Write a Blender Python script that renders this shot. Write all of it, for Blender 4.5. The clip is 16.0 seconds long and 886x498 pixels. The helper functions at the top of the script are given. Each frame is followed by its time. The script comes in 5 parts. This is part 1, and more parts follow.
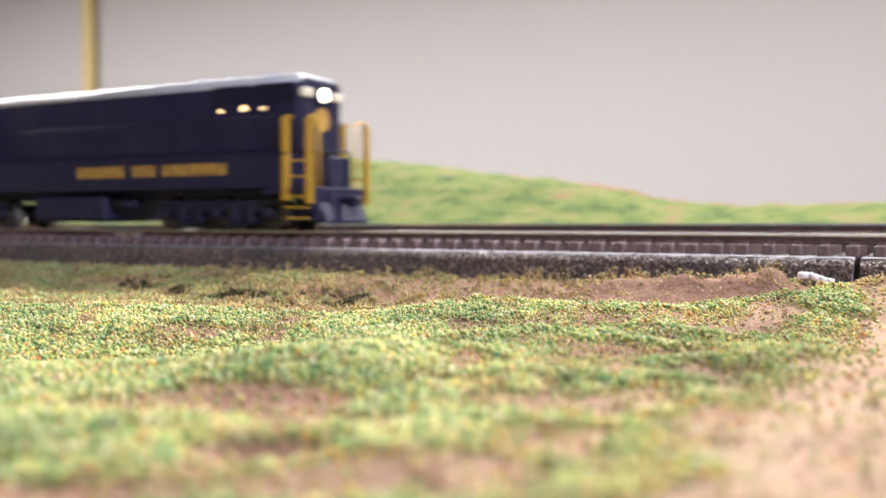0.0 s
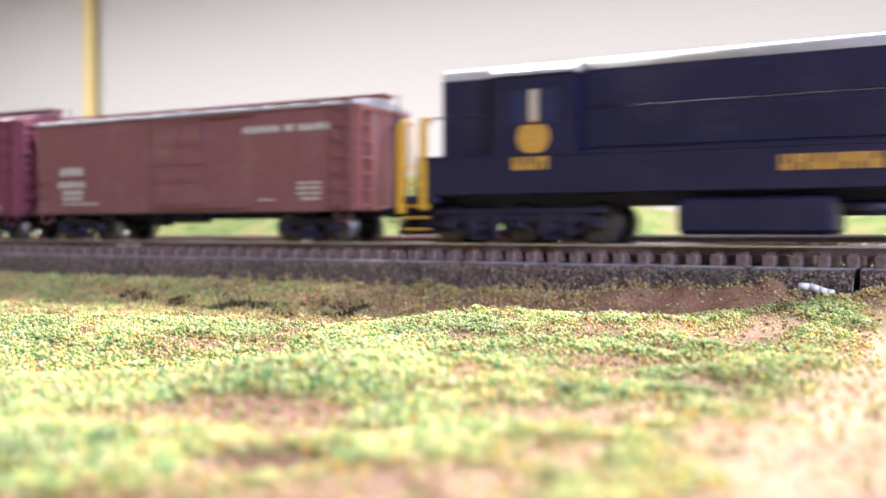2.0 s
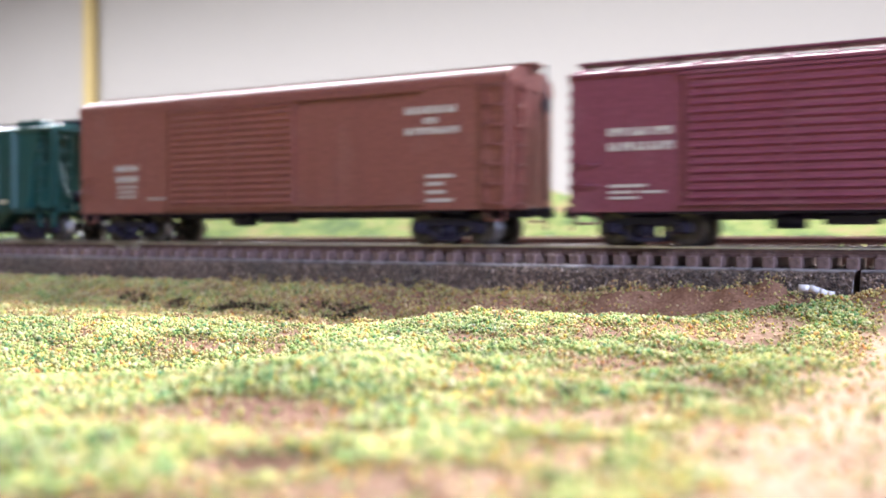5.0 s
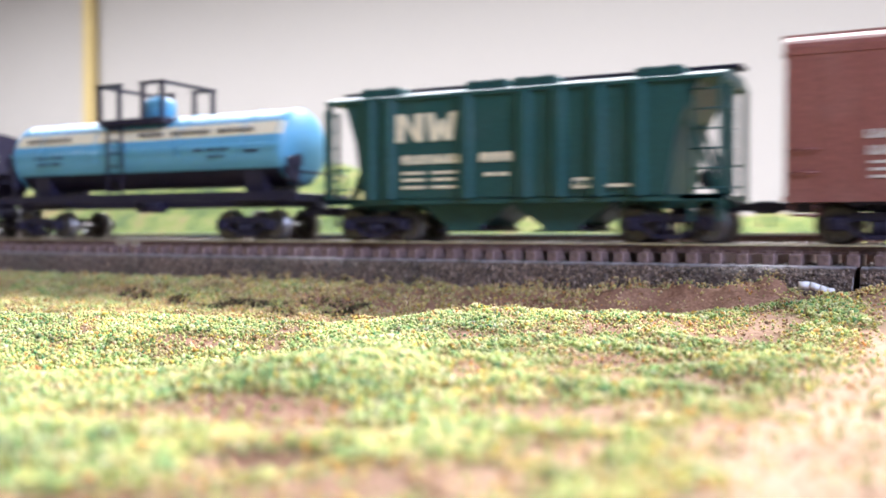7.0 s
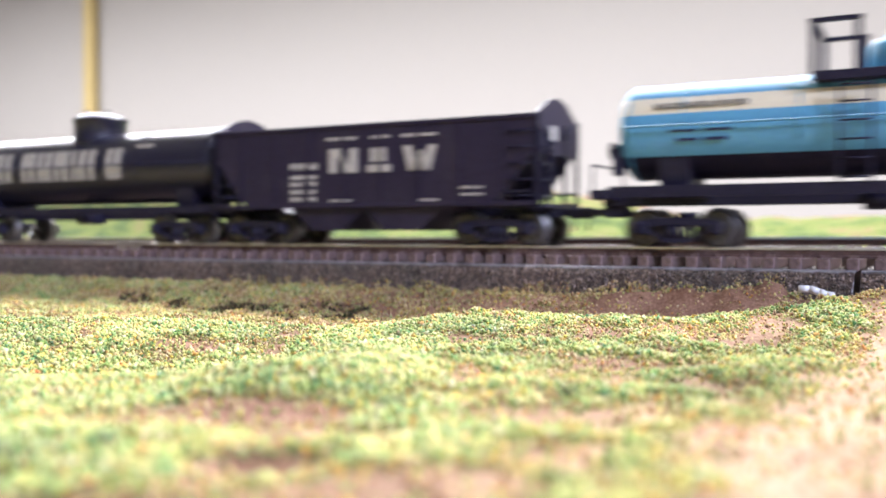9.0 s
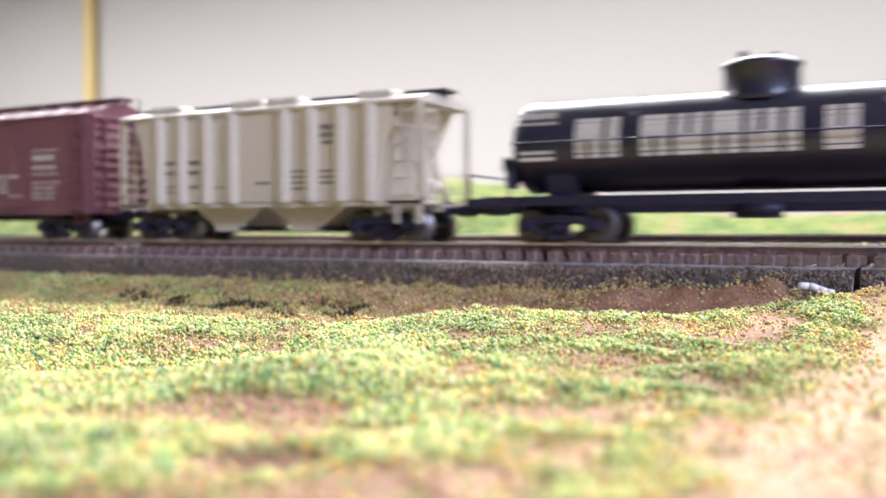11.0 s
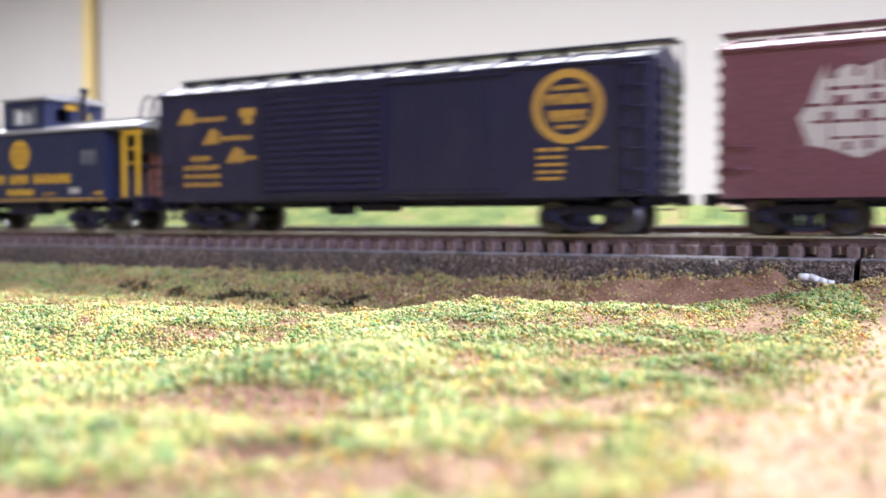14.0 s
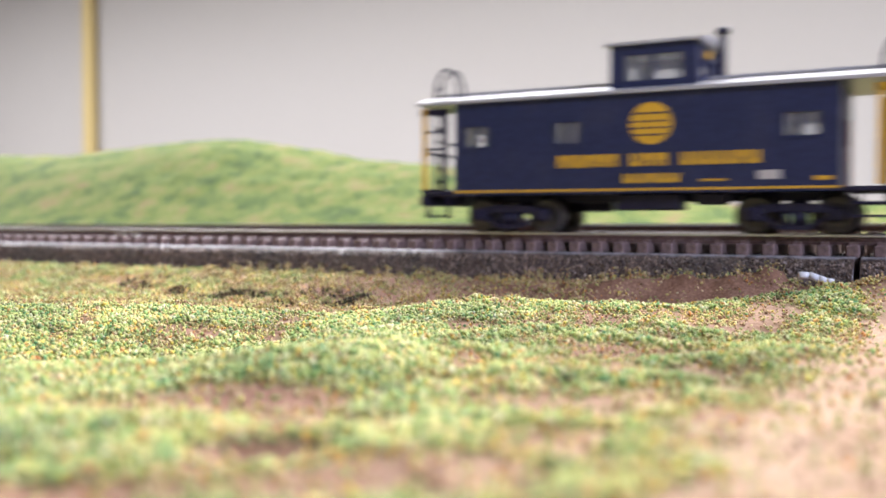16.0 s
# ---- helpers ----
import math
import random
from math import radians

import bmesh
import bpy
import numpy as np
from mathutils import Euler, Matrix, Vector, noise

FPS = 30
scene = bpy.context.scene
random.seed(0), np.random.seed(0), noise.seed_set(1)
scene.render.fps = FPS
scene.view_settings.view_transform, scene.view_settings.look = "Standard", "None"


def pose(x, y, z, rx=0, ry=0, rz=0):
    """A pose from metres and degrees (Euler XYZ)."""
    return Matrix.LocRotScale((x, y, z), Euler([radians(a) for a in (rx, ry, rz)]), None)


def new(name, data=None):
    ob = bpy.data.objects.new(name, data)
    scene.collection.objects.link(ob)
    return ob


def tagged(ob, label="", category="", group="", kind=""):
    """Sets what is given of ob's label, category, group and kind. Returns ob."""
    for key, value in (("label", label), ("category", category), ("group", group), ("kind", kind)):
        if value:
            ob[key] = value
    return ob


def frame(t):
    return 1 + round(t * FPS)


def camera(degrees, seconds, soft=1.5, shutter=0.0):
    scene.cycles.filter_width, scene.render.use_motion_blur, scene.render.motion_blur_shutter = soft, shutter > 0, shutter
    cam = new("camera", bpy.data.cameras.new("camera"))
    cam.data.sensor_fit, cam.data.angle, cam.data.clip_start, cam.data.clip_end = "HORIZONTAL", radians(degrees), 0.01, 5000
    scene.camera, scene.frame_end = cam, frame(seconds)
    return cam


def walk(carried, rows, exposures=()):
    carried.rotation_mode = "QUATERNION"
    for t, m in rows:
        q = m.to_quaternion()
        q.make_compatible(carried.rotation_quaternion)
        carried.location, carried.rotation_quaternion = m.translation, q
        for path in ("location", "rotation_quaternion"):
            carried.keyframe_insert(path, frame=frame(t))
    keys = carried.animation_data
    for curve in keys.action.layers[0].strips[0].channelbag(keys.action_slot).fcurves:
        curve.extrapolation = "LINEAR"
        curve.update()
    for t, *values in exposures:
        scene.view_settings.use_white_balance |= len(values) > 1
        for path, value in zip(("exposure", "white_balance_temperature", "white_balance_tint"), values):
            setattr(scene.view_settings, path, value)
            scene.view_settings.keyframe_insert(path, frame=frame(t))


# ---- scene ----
# A model railway in H0 scale, in metres; x runs along the track, y away from the lens, z = 0 at the layout's ground.
MM = 0.001
SPEED = 121.5            # mm per second along the track
RAIL = 11.7              # rail head above ground, mm
EYE = (125.9, -255.8, 15.6)
YAW = 27.8

# ---- camera ----
cam = camera(50.83, 16.0, soft=1.45, shutter=0.75)
cam.data.dof.use_dof = True
cam.data.dof.focus_distance = 0.186
cam.data.dof.aperture_fstop = 17.0

NOD = [(0.0, 0.0), (0.25, 7.0), (0.5, 12.0), (1.0, 17.0), (1.5, 18.2), (2.0, 19.6), (2.5, 20.0), (3.0, 23.0), (3.5, 25.6), (4.0, 26.2),
       (4.6, 25.0), (5.4, 19.5), (6.0, 16.0), (6.5, 15.0), (7.0, 17.0), (7.5, 20.3), (8.0, 24.3), (8.5, 24.5), (9.0, 23.8), (9.8, 22.0),
       (10.7, 19.5), (11.5, 18.0), (12.0, 18.5), (12.5, 17.8), (13.0, 9.6), (13.5, 6.0), (14.0, 2.8), (14.5, 1.2), (15.0, 0.2), (16.0, 0.0)]


def eye_pose(nod):
    down = math.degrees(math.atan((54.0 - nod) / 1650.0))
    return pose(EYE[0] * MM, EYE[1] * MM, EYE[2] * MM, 90 - down, 0, YAW)


EXPOSURES = [(0.0, -0.08), (0.5, 0.07), (1.0, 0.25), (2.0, 0.46), (3.5, 0.42), (4.0, 0.38), (6.5, 0.38), (9.0, 0.36), (11.5, 0.33), (12.5, 0.30),
             (13.5, 0.32), (14.5, 0.39), (15.2, 0.36), (15.6, 0.26), (16.0, 0.02)]
EXPOSURES = [(t, stops, 6400 if t < 0.9 else 6080 if 3 < t < 8 or 13 < t < 15 else 6200, 9) for t, stops in EXPOSURES]
walk(cam, [(t, eye_pose(n)) for t, n in NOD], EXPOSURES)

# ---- light: two ceiling luminaires of the room ----
world = bpy.data.worlds.new("room_air")
world.use_nodes = True
world.node_tree.nodes["Background"].inputs[0].default_value = (0.9, 0.88, 0.85, 1)
world.node_tree.nodes["Background"].inputs[1].default_value = 0.3
scene.world = world


def ceiling_lamp(x, y, z, sx, sy, watts, tint):
    d = bpy.data.lights.new("ceiling_lamp", "AREA")
    d.shape, d.size, d.size_y, d.energy, d.color = "RECTANGLE", sx, sy, watts, tint
    ob = new("ceiling_lamp", d)
    ob.matrix_world = pose(x, y, z, 0, 0, 0)
    return ob


ceiling_lamp(-1.85, 1.25, 1.42, 6.4, 0.3, 412, (1.0, 0.965, 0.995))
ceiling_lamp(2.3, -1.25, 1.42, 1.3, 0.6, 122, (0.80, 0.87, 1.27))

# ---- materials ----
def shader(name, rough=0.6, metal=0.0, spec=0.5):
    m = bpy.data.materials.new(name)
    m.use_nodes = True
    b = m.node_tree.nodes["Principled BSDF"]
    b.inputs["Roughness"].default_value, b.inputs["Metallic"].default_value = rough, metal
    b.inputs["Specular IOR Level"].default_value = spec
    return m, m.node_tree.nodes, m.node_tree.links, b


def ramp(nodes, stops, constant=False):
    r = nodes.new("ShaderNodeValToRGB")
    e = r.color_ramp.elements
    while len(e) < len(stops):
        e.new(0.5)
    for el, (at, col) in zip(e, stops):
        el.position, el.color = at, (*col, 1)
    if constant:
        r.color_ramp.interpolation = "CONSTANT"
    return r


def coords(nodes, links, scale, detail=3.0):
    """Noise in object space; scale is per metre."""
    tc = nodes.new("ShaderNodeTexCoord")
    n = nodes.new("ShaderNodeTexNoise")
    n.inputs["Scale"].default_value, n.inputs["Detail"].default_value = scale, detail
    links.new(tc.outputs["Object"], n.inputs["Vector"])
    return n


def paint(name, col, rough=0.55, metal=0.0, vary=0.18, grain=900.0, patch=60.0, bump=0.12, spec=0.5, dust=0.06):
    """Model paint: a base colour broken by fine grain and larger dusty patches."""
    m, nodes, links, b = shader(name, rough, metal, spec)
    n1, n2 = coords(nodes, links, grain, 2), coords(nodes, links, patch, 4)
    lo = tuple(max(0, c * (1 - vary)) for c in col)
    hi = tuple(min(1, c * (1 + vary) + dust * 0.15) for c in col)
    r1 = ramp(nodes, [(0.3, lo), (0.7, hi)])
    links.new(n1.outputs["Fac"], r1.inputs[0])
    r2 = ramp(nodes, [(0.52, (0, 0, 0)), (0.8, (dust * 4, dust * 4, dust * 4))])
    links.new(n2.outputs["Fac"], r2.inputs[0])
    mix = nodes.new("ShaderNodeMixRGB")
    mix.inputs[2].default_value = (0.36, 0.31, 0.27, 1)
    links.new(r2.outputs[0], mix.inputs[0])
    links.new(r1.outputs[0], mix.inputs[1])
    links.new(mix.outputs[0], b.inputs["Base Color"])
    rr = nodes.new("ShaderNodeMapRange")
    rr.inputs[3].default_value, rr.inputs[4].default_value = rough - 0.1, min(1, rough + 0.15)
    links.new(n2.outputs["Fac"], rr.inputs[0])
    links.new(rr.outputs[0], b.inputs["Roughness"])
    bp = nodes.new("ShaderNodeBump")
    bp.inputs["Strength"].default_value, bp.inputs["Distance"].default_value = bump, 0.0002
    links.new(n1.outputs["Fac"], bp.inputs["Height"])
    links.new(bp.outputs[0], b.inputs["Normal"])
    return m


def glow(name, col, power):
    m, nodes, links, b = shader(name, 0.3)
    b.inputs["Base Color"].default_value = (*col, 1)
    b.inputs["Emission Color"].default_value = (*col, 1)
    b.inputs["Emission Strength"].default_value = power
    return m


def clear_plastic(name):
    """A thin clear pane: mostly see-through, with a little gloss."""
    m, nodes, links, b = shader(name, 0.08)
    b.inputs["Base Color"].default_value = (0.6, 0.6, 0.62, 1)
    clear = nodes.new("ShaderNodeBsdfTransparent")
    clear.inputs[0].default_value = (0.93, 0.94, 0.95, 1)
    mix = nodes.new("ShaderNodeMixShader")
    mix.inputs[0].default_value = 0.16
    links.new(clear.outputs[0], mix.inputs[1])
    links.new(b.outputs[0], mix.inputs[2])
    links.new(mix.outputs[0], nodes["Material Output"].inputs[0])
    return m


def turf_material(name, stops, clump=None, rough=0.9, spec=0.15):
    """Ground foam: each crumb takes its own colour."""
    m, nodes, links, b = shader(name, rough, 0, spec)
    g = nodes.new("ShaderNodeNewGeometry")
    r = ramp(nodes, stops, True)
    links.new(g.outputs["Random Per Island"], r.inputs[0])
    n = coords(nodes, links, 45, 3)
    r2 = ramp(nodes, [(0.35, (0.80, 0.84, 0.74)), (0.65, (1.27, 1.18, 1.02))])
    links.new(n.outputs["Fac"], r2.inputs[0])
    if clump:
        # crumbs lie in clumps of a colour
        nc = coords(nodes, links, 330, 1)
        nc.inputs["Roughness"].default_value = 0.4
        rc = ramp(nodes, clump, True)
        links.new(nc.outputs["Fac"], rc.inputs[0])
        mc = nodes.new("ShaderNodeMixRGB")
        mc.inputs[0].default_value = 0.38
        links.new(r.outputs[0], mc.inputs[1])
        links.new(rc.outputs[0], mc.inputs[2])
        r = mc
    mix = nodes.new("ShaderNodeMixRGB")
    mix.blend_type = "MULTIPLY"
    mix.inputs[0].default_value = 1
    links.new(r.outputs[0], mix.inputs[1])
    links.new(r2.outputs[0], mix.inputs[2])
    links.new(mix.outputs[0], b.inputs["Base Color"])
    return m


def ground_material():
    """Scenery base: painted earth where the turf thins out, green-tinted scatter elsewhere."""
    m, nodes, links, b = shader("scenery_base", 0.92, 0, 0.15)
    a = nodes.new("ShaderNodeAttribute")
    a.attribute_name = "bare"
    n1, n2, n3 = coords(nodes, links, 700, 4), coords(nodes, links, 90, 4), coords(nodes, links, 1600, 2)
    grass = ramp(nodes, [(0.3, (0.10, 0.12, 0.045)), (0.5, (0.20, 0.23, 0.08)), (0.62, (0.30, 0.29, 0.12)), (0.75, (0.15, 0.19, 0.06))])
    dark = ramp(nodes, [(0.3, (0.12, 0.06, 0.038)), (0.5, (0.25, 0.135, 0.085)), (0.72, (0.44, 0.275, 0.185))])
    tan = ramp(nodes, [(0.3, (0.28, 0.165, 0.10)), (0.5, (0.40, 0.265, 0.17)), (0.72, (0.49, 0.355, 0.245))])
    a2 = nodes.new("ShaderNodeAttribute")
    a2.attribute_name = "pale"
    earth = nodes.new("ShaderNodeMixRGB")
    links.new(a2.outputs["Fac"], earth.inputs[0])
    links.new(dark.outputs[0], earth.inputs[1])
    links.new(tan.outputs[0], earth.inputs[2])
    mixn = nodes.new("ShaderNodeMath")
    mixn.operation = "MULTIPLY_ADD"
    mixn.inputs[1].default_value = 0.5
    links.new(n3.outputs["Fac"], mixn.inputs[0])
    half = nodes.new("ShaderNodeMath")
    half.operation = "MULTIPLY"
    half.inputs[1].default_value = 0.5
    links.new(n2.outputs["Fac"], half.inputs[0])
    links.new(half.outputs[0], mixn.inputs[2])
    links.new(n1.outputs["Fac"], grass.inputs[0])
    slope = ramp(nodes, [(0.30, (0.035, 0.06, 0.016)), (0.42, (0.078, 0.122, 0.024)), (0.52, (0.145, 0.18, 0.036)), (0.60, (0.20, 0.185, 0.06)), (0.70, (0.21, 0.12, 0.06))])
    nh = coords(nodes, links, 55, 6)
    nh.inputs["Roughness"].default_value = 0.72
    links.new(nh.outputs["Fac"], slope.inputs[0])
    a3 = nodes.new("ShaderNodeAttribute")
    a3.attribute_name = "hill"
    cover = nodes.new("ShaderNodeMixRGB")
    links.new(a3.outputs["Fac"], cover.inputs[0])
    links.new(grass.outputs[0], cover.inputs[1])
    links.new(slope.outputs[0], cover.inputs[2])
    links.new(mixn.outputs[0], dark.inputs[0])
    links.new(mixn.outputs[0], tan.inputs[0])
    mix = nodes.new("ShaderNodeMixRGB")
    links.new(a.outputs["Fac"], mix.inputs[0])
    links.new(cover.outputs[0], mix.inputs[1])
    links.new(earth.outputs[0], mix.inputs[2])
    links.new(mix.outputs[0], b.inputs["Base Color"])
    bp = nodes.new("ShaderNodeBump")
    bp.inputs["Strength"].default_value, bp.inputs["Distance"].default_value = 0.7, 0.0006
    links.new(n1.outputs["Fac"], bp.inputs["Height"])
    links.new(bp.outputs[0], b.inputs["Normal"])
    return m


def cork_material():
    m, nodes, links, b = shader("painted_cork", 0.3, 0, 0.6)
    tc = nodes.new("ShaderNodeTexCoord")
    v = nodes.new("ShaderNodeTexVoronoi")
    v.inputs["Scale"].default_value = 900
    links.new(tc.outputs["Object"], v.inputs["Vector"])
    n = coords(nodes, links, 500, 4)
    r = ramp(nodes, [(0.3, (0.045, 0.03, 0.024)), (0.55, (0.11, 0.075, 0.06)), (0.75, (0.22, 0.16, 0.13))])
    links.new(n.outputs["Fac"], r.inputs[0])
    links.new(r.outputs[0], b.inputs["Base Color"])
    bp = nodes.new("ShaderNodeBump")
    bp.inputs["Strength"].default_value, bp.inputs["Distance"].default_value = 0.35, 0.0005
    links.new(v.outputs["Distance"], bp.inputs["Height"])
    links.new(bp.outputs[0], b.inputs["Normal"])
    return m


def wood_material(name, lo, hi):
    m, nodes, links, b = shader(name, 0.6)
    tc = nodes.new("ShaderNodeTexCoord")
    mp = nodes.new("ShaderNodeMapping")
    mp.inputs["Scale"].default_value = (1, 1, 0.06)
    n = nodes.new("ShaderNodeTexNoise")
    n.inputs["Scale"].default_value, n.inputs["Detail"].default_value = 260, 5
    links.new(tc.outputs["Object"], mp.inputs[0])
    links.new(mp.outputs[0], n.inputs["Vector"])
    r = ramp(nodes, [(0.3, lo), (0.7, hi)])
    links.new(n.outputs["Fac"], r.inputs[0])
    links.new(r.outputs[0], b.inputs["Base Color"])
    return m


WALL = paint("wall_paint", (0.322, 0.306, 0.288), 0.85, vary=0.03, grain=120, patch=1.2, bump=0.05, dust=0.01)
CEILING = paint("ceiling_paint", (0.78, 0.76, 0.73), 0.9, vary=0.03, grain=120, patch=2, bump=0.05, dust=0.01)
CARPET = paint("floor_carpet", (0.16, 0.15, 0.14), 0.95, vary=0.2, grain=300, patch=3)
BENCH = wood_material("bench_wood", (0.30, 0.2, 0.12), (0.42, 0.3, 0.18))
LATH = wood_material("pale_wood", (0.36, 0.27, 0.10), (0.42, 0.325, 0.14))
GROUND = ground_material()
TURF = turf_material("turf_crumbs", [(0.0, (0.24, 0.35, 0.11)), (0.18, (0.38, 0.44, 0.16)), (0.40, (0.54, 0.52, 0.24)), (0.57, (0.66, 0.59, 0.38)),
                                      (0.68, (0.06, 0.18, 0.09)), (0.75, (0.13, 0.31, 0.15)), (0.82, (0.76, 0.52, 0.09)), (0.88, (0.68, 0.28, 0.10)),
                                      (0.92, (0.24, 0.15, 0.10)), (0.965, (0.70, 0.62, 0.50))],
                     [(0.0, (0.20, 0.12, 0.08)), (0.33, (0.12, 0.29, 0.13)), (0.40, (0.34, 0.42, 0.14)), (0.48, (0.53, 0.52, 0.22)), (0.555, (0.22, 0.37, 0.13)), (0.61, (0.66, 0.57, 0.34)),
                      (0.66, (0.68, 0.50, 0.16)), (0.695, (0.36, 0.22, 0.14))])
BRUSH = turf_material("undergrowth_crumbs", [(0.0, (0.05, 0.035, 0.025)), (0.4, (0.10, 0.07, 0.04)), (0.65, (0.03, 0.045, 0.02)), (0.8, (0.16, 0.15, 0.06)), (0.92, (0.24, 0.15, 0.08))])
DRY_TURF = turf_material("dry_turf_crumbs", [(0.0, (0.30, 0.18, 0.11)), (0.14, (0.46, 0.31, 0.19)), (0.34, (0.18, 0.12, 0.07)), (0.39, (0.56, 0.50, 0.22)),
                                              (0.64, (0.34, 0.37, 0.14)), (0.78, (0.64, 0.52, 0.34)), (0.92, (0.62, 0.29, 0.08)), (0.955, (0.64, 0.52, 0.12))])
CORK = cork_material()
GRAIN = turf_material("cork_crumbs", [(0.0, (0.065, 0.045, 0.038)), (0.35, (0.13, 0.092, 0.078)), (0.62, (0.21, 0.16, 0.14)), (0.82, (0.035, 0.025, 0.022)), (0.93, (0.32, 0.25, 0.22))], None, 0.42, 0.6)
TIE = paint("tie_plastic", (0.16, 0.10, 0.088), 0.42, vary=0.25, dust=0.12)
RAILSIDE = paint("weathered_rail", (0.085, 0.042, 0.033), 0.55, 0.0, vary=0.3, patch=150, dust=0.05)
RAILTOP = paint("polished_rail", (0.62, 0.6, 0.58), 0.40, 1.0, vary=0.06, dust=0.0, bump=0.03)
BLACK = paint("black_plastic", (0.011, 0.009, 0.027), 0.5, vary=0.3, spec=0.3, dust=0.012)
WHEELM = paint("blackened_wheel", (0.05, 0.045, 0.042), 0.4, 0.6, vary=0.3)
TREAD = paint("wheel_tread", (0.22, 0.21, 0.21), 0.4, 1.0, vary=0.1, dust=0)
OXIDE = paint("oxide_red_paint", (0.185, 0.068, 0.075), 0.55, dust=0.05)
MAROON = paint("maroon_paint", (0.17, 0.037, 0.062), 0.5, dust=0.04)
BROWN = paint("boxcar_brown_paint", (0.20, 0.066, 0.052), 0.5, dust=0.03)
PLUM = paint("plum_brown_paint", (0.14, 0.046, 0.06), 0.5, dust=0.05)
LOCOBLACK = paint("locomotive_black_paint", (0.012, 0.011, 0.039), 0.42, spec=0.3, dust=0.012)
HOPPERBLACK = paint("hopper_black_paint", (0.019, 0.013, 0.034), 0.5, spec=0.3, dust=0.015)
CARBLACK = paint("boxcar_black_paint", (0.013, 0.011, 0.041), 0.36, spec=0.5, dust=0.012)
NAVY = paint("dark_blue_paint", (0.017, 0.022, 0.066), 0.42, spec=0.35, dust=0.012)
GREEN = paint("dark_green_paint", (0.009, 0.056, 0.054), 0.45, spec=0.4, dust=0.012)
BLUE = paint("light_blue_paint", (0.10, 0.32, 0.50), 0.45, vary=0.06, dust=0.02)
CREAM = paint("cream_paint", (0.72, 0.65, 0.48), 0.4, vary=0.06, dust=0.02)
BEIGE = paint("beige_grey_paint", (0.47, 0.415, 0.34), 0.5, vary=0.06, dust=0.03)
YELLOW = paint("yellow_paint", (0.62, 0.35, 0.022), 0.45, vary=0.08, dust=0.01)
WHITE = paint("white_paint", (0.47, 0.435, 0.40), 0.5, vary=0.05, dust=0.02)
GOLD = paint("gold_lettering", (0.48, 0.265, 0.045), 0.5, vary=0.1, dust=0.01)
# dusty roofs, with the sheen of overhead light put into the pale grey
ROOFSHEEN = paint("dusty_sheen_roof", (0.36, 0.35, 0.35), 0.3, vary=0.1, dust=0.1)
WINDOW = clear_plastic("clear_window_plastic")
LIT = glow("lit_lamp", (1.0, 0.86, 0.62), 14.0)
SIDELIT = glow("warm_side_lamp", (1.0, 0.66, 0.30), 4.5)
# pale grey that paints the sheen of light on the cork's top
TOPSHEEN = paint("cork_top_sheen", (0.25, 0.235, 0.235), 0.45, vary=0.3, grain=500, patch=90, bump=0.4, dust=0.05)
PLASTIC = paint("white_plastic", (0.82, 0.81, 0.79), 0.35, vary=0.04, dust=0.0)
GLOSSBLACK = paint("glossy_black_paint", (0.010, 0.009, 0.025), 0.3, spec=0.5, dust=0.01)
STENCIL = paint("grey_stencil", (0.11, 0.10, 0.09), 0.6, vary=0.1)
RUSTRED = paint("red_brown_end", (0.28, 0.09, 0.075), 0.55, dust=0.05)


# ---- mesh helpers (millimetres in, metres out) ----
def part(name, bm, material, parent=None, label=""):
    me = bpy.data.meshes.new(name)
    bmesh.ops.scale(bm, vec=(MM, MM, MM), verts=bm.verts)
    bm.to_mesh(me)
    bm.free()
    for mt in (material if isinstance(material, (list, tuple)) else [material]):
        me.materials.append(mt)
    ob = new(name, me)
    if parent:
        ob.parent = parent
    return tagged(ob, label)


def box(bm, x0, x1, y0, y1, z0, z1, bevel=0.0, mat=0):
    b = bmesh.new() if bevel else bm
    vs = [b.verts.new(p) for p in ((x0, y0, z0), (x1, y0, z0), (x1, y1, z0), (x0, y1, z0), (x0, y0, z1), (x1, y0, z1), (x1, y1, z1), (x0, y1, z1))]
    for f in ((0, 3, 2, 1), (4, 5, 6, 7), (0, 1, 5, 4), (1, 2, 6, 5), (2, 3, 7, 6), (3, 0, 4, 7)):
        b.faces.new([vs[i] for i in f]).material_index = mat
    if bevel:
        bmesh.ops.bevel(b, geom=list(b.edges), offset=bevel, segments=1, affect="EDGES", material=mat)
        merge(bm, b)
    return bm


def merge(bm, other):
    vm = {v: bm.verts.new(v.co) for v in other.verts}
    for f in other.faces:
        g = bm.faces.new([vm[v] for v in f.verts])
        g.material_index, g.smooth = f.material_index, f.smooth
    other.free()
    return bm


def rod(bm, a, b, r, sides=6, r2=None, caps=True, smooth=True):
    a, b = Vector(a), Vector(b)
    d = (b - a).normalized()
    u = d.orthogonal().normalized()
    w = d.cross(u)
    rings = []
    for p, rad in ((a, r), (b, r if r2 is None else r2)):
        rings.append([bm.verts.new(p + (u * math.cos(k * math.tau / sides) + w * math.sin(k * math.tau / sides)) * rad) for k in range(sides)])
    for k in range(sides):
        f = bm.faces.new((rings[0][k], rings[0][(k + 1) % sides], rings[1][(k + 1) % sides], rings[1][k]))
        f.smooth = smooth
    if caps:
        bm.faces.new(rings[0][::-1])
        bm.faces.new(rings[1])
    return bm


def chain(bm, pts, r, sides=5):
    for a, b in zip(pts, pts[1:]):
        rod(bm, a, b, r, sides)
    return bm


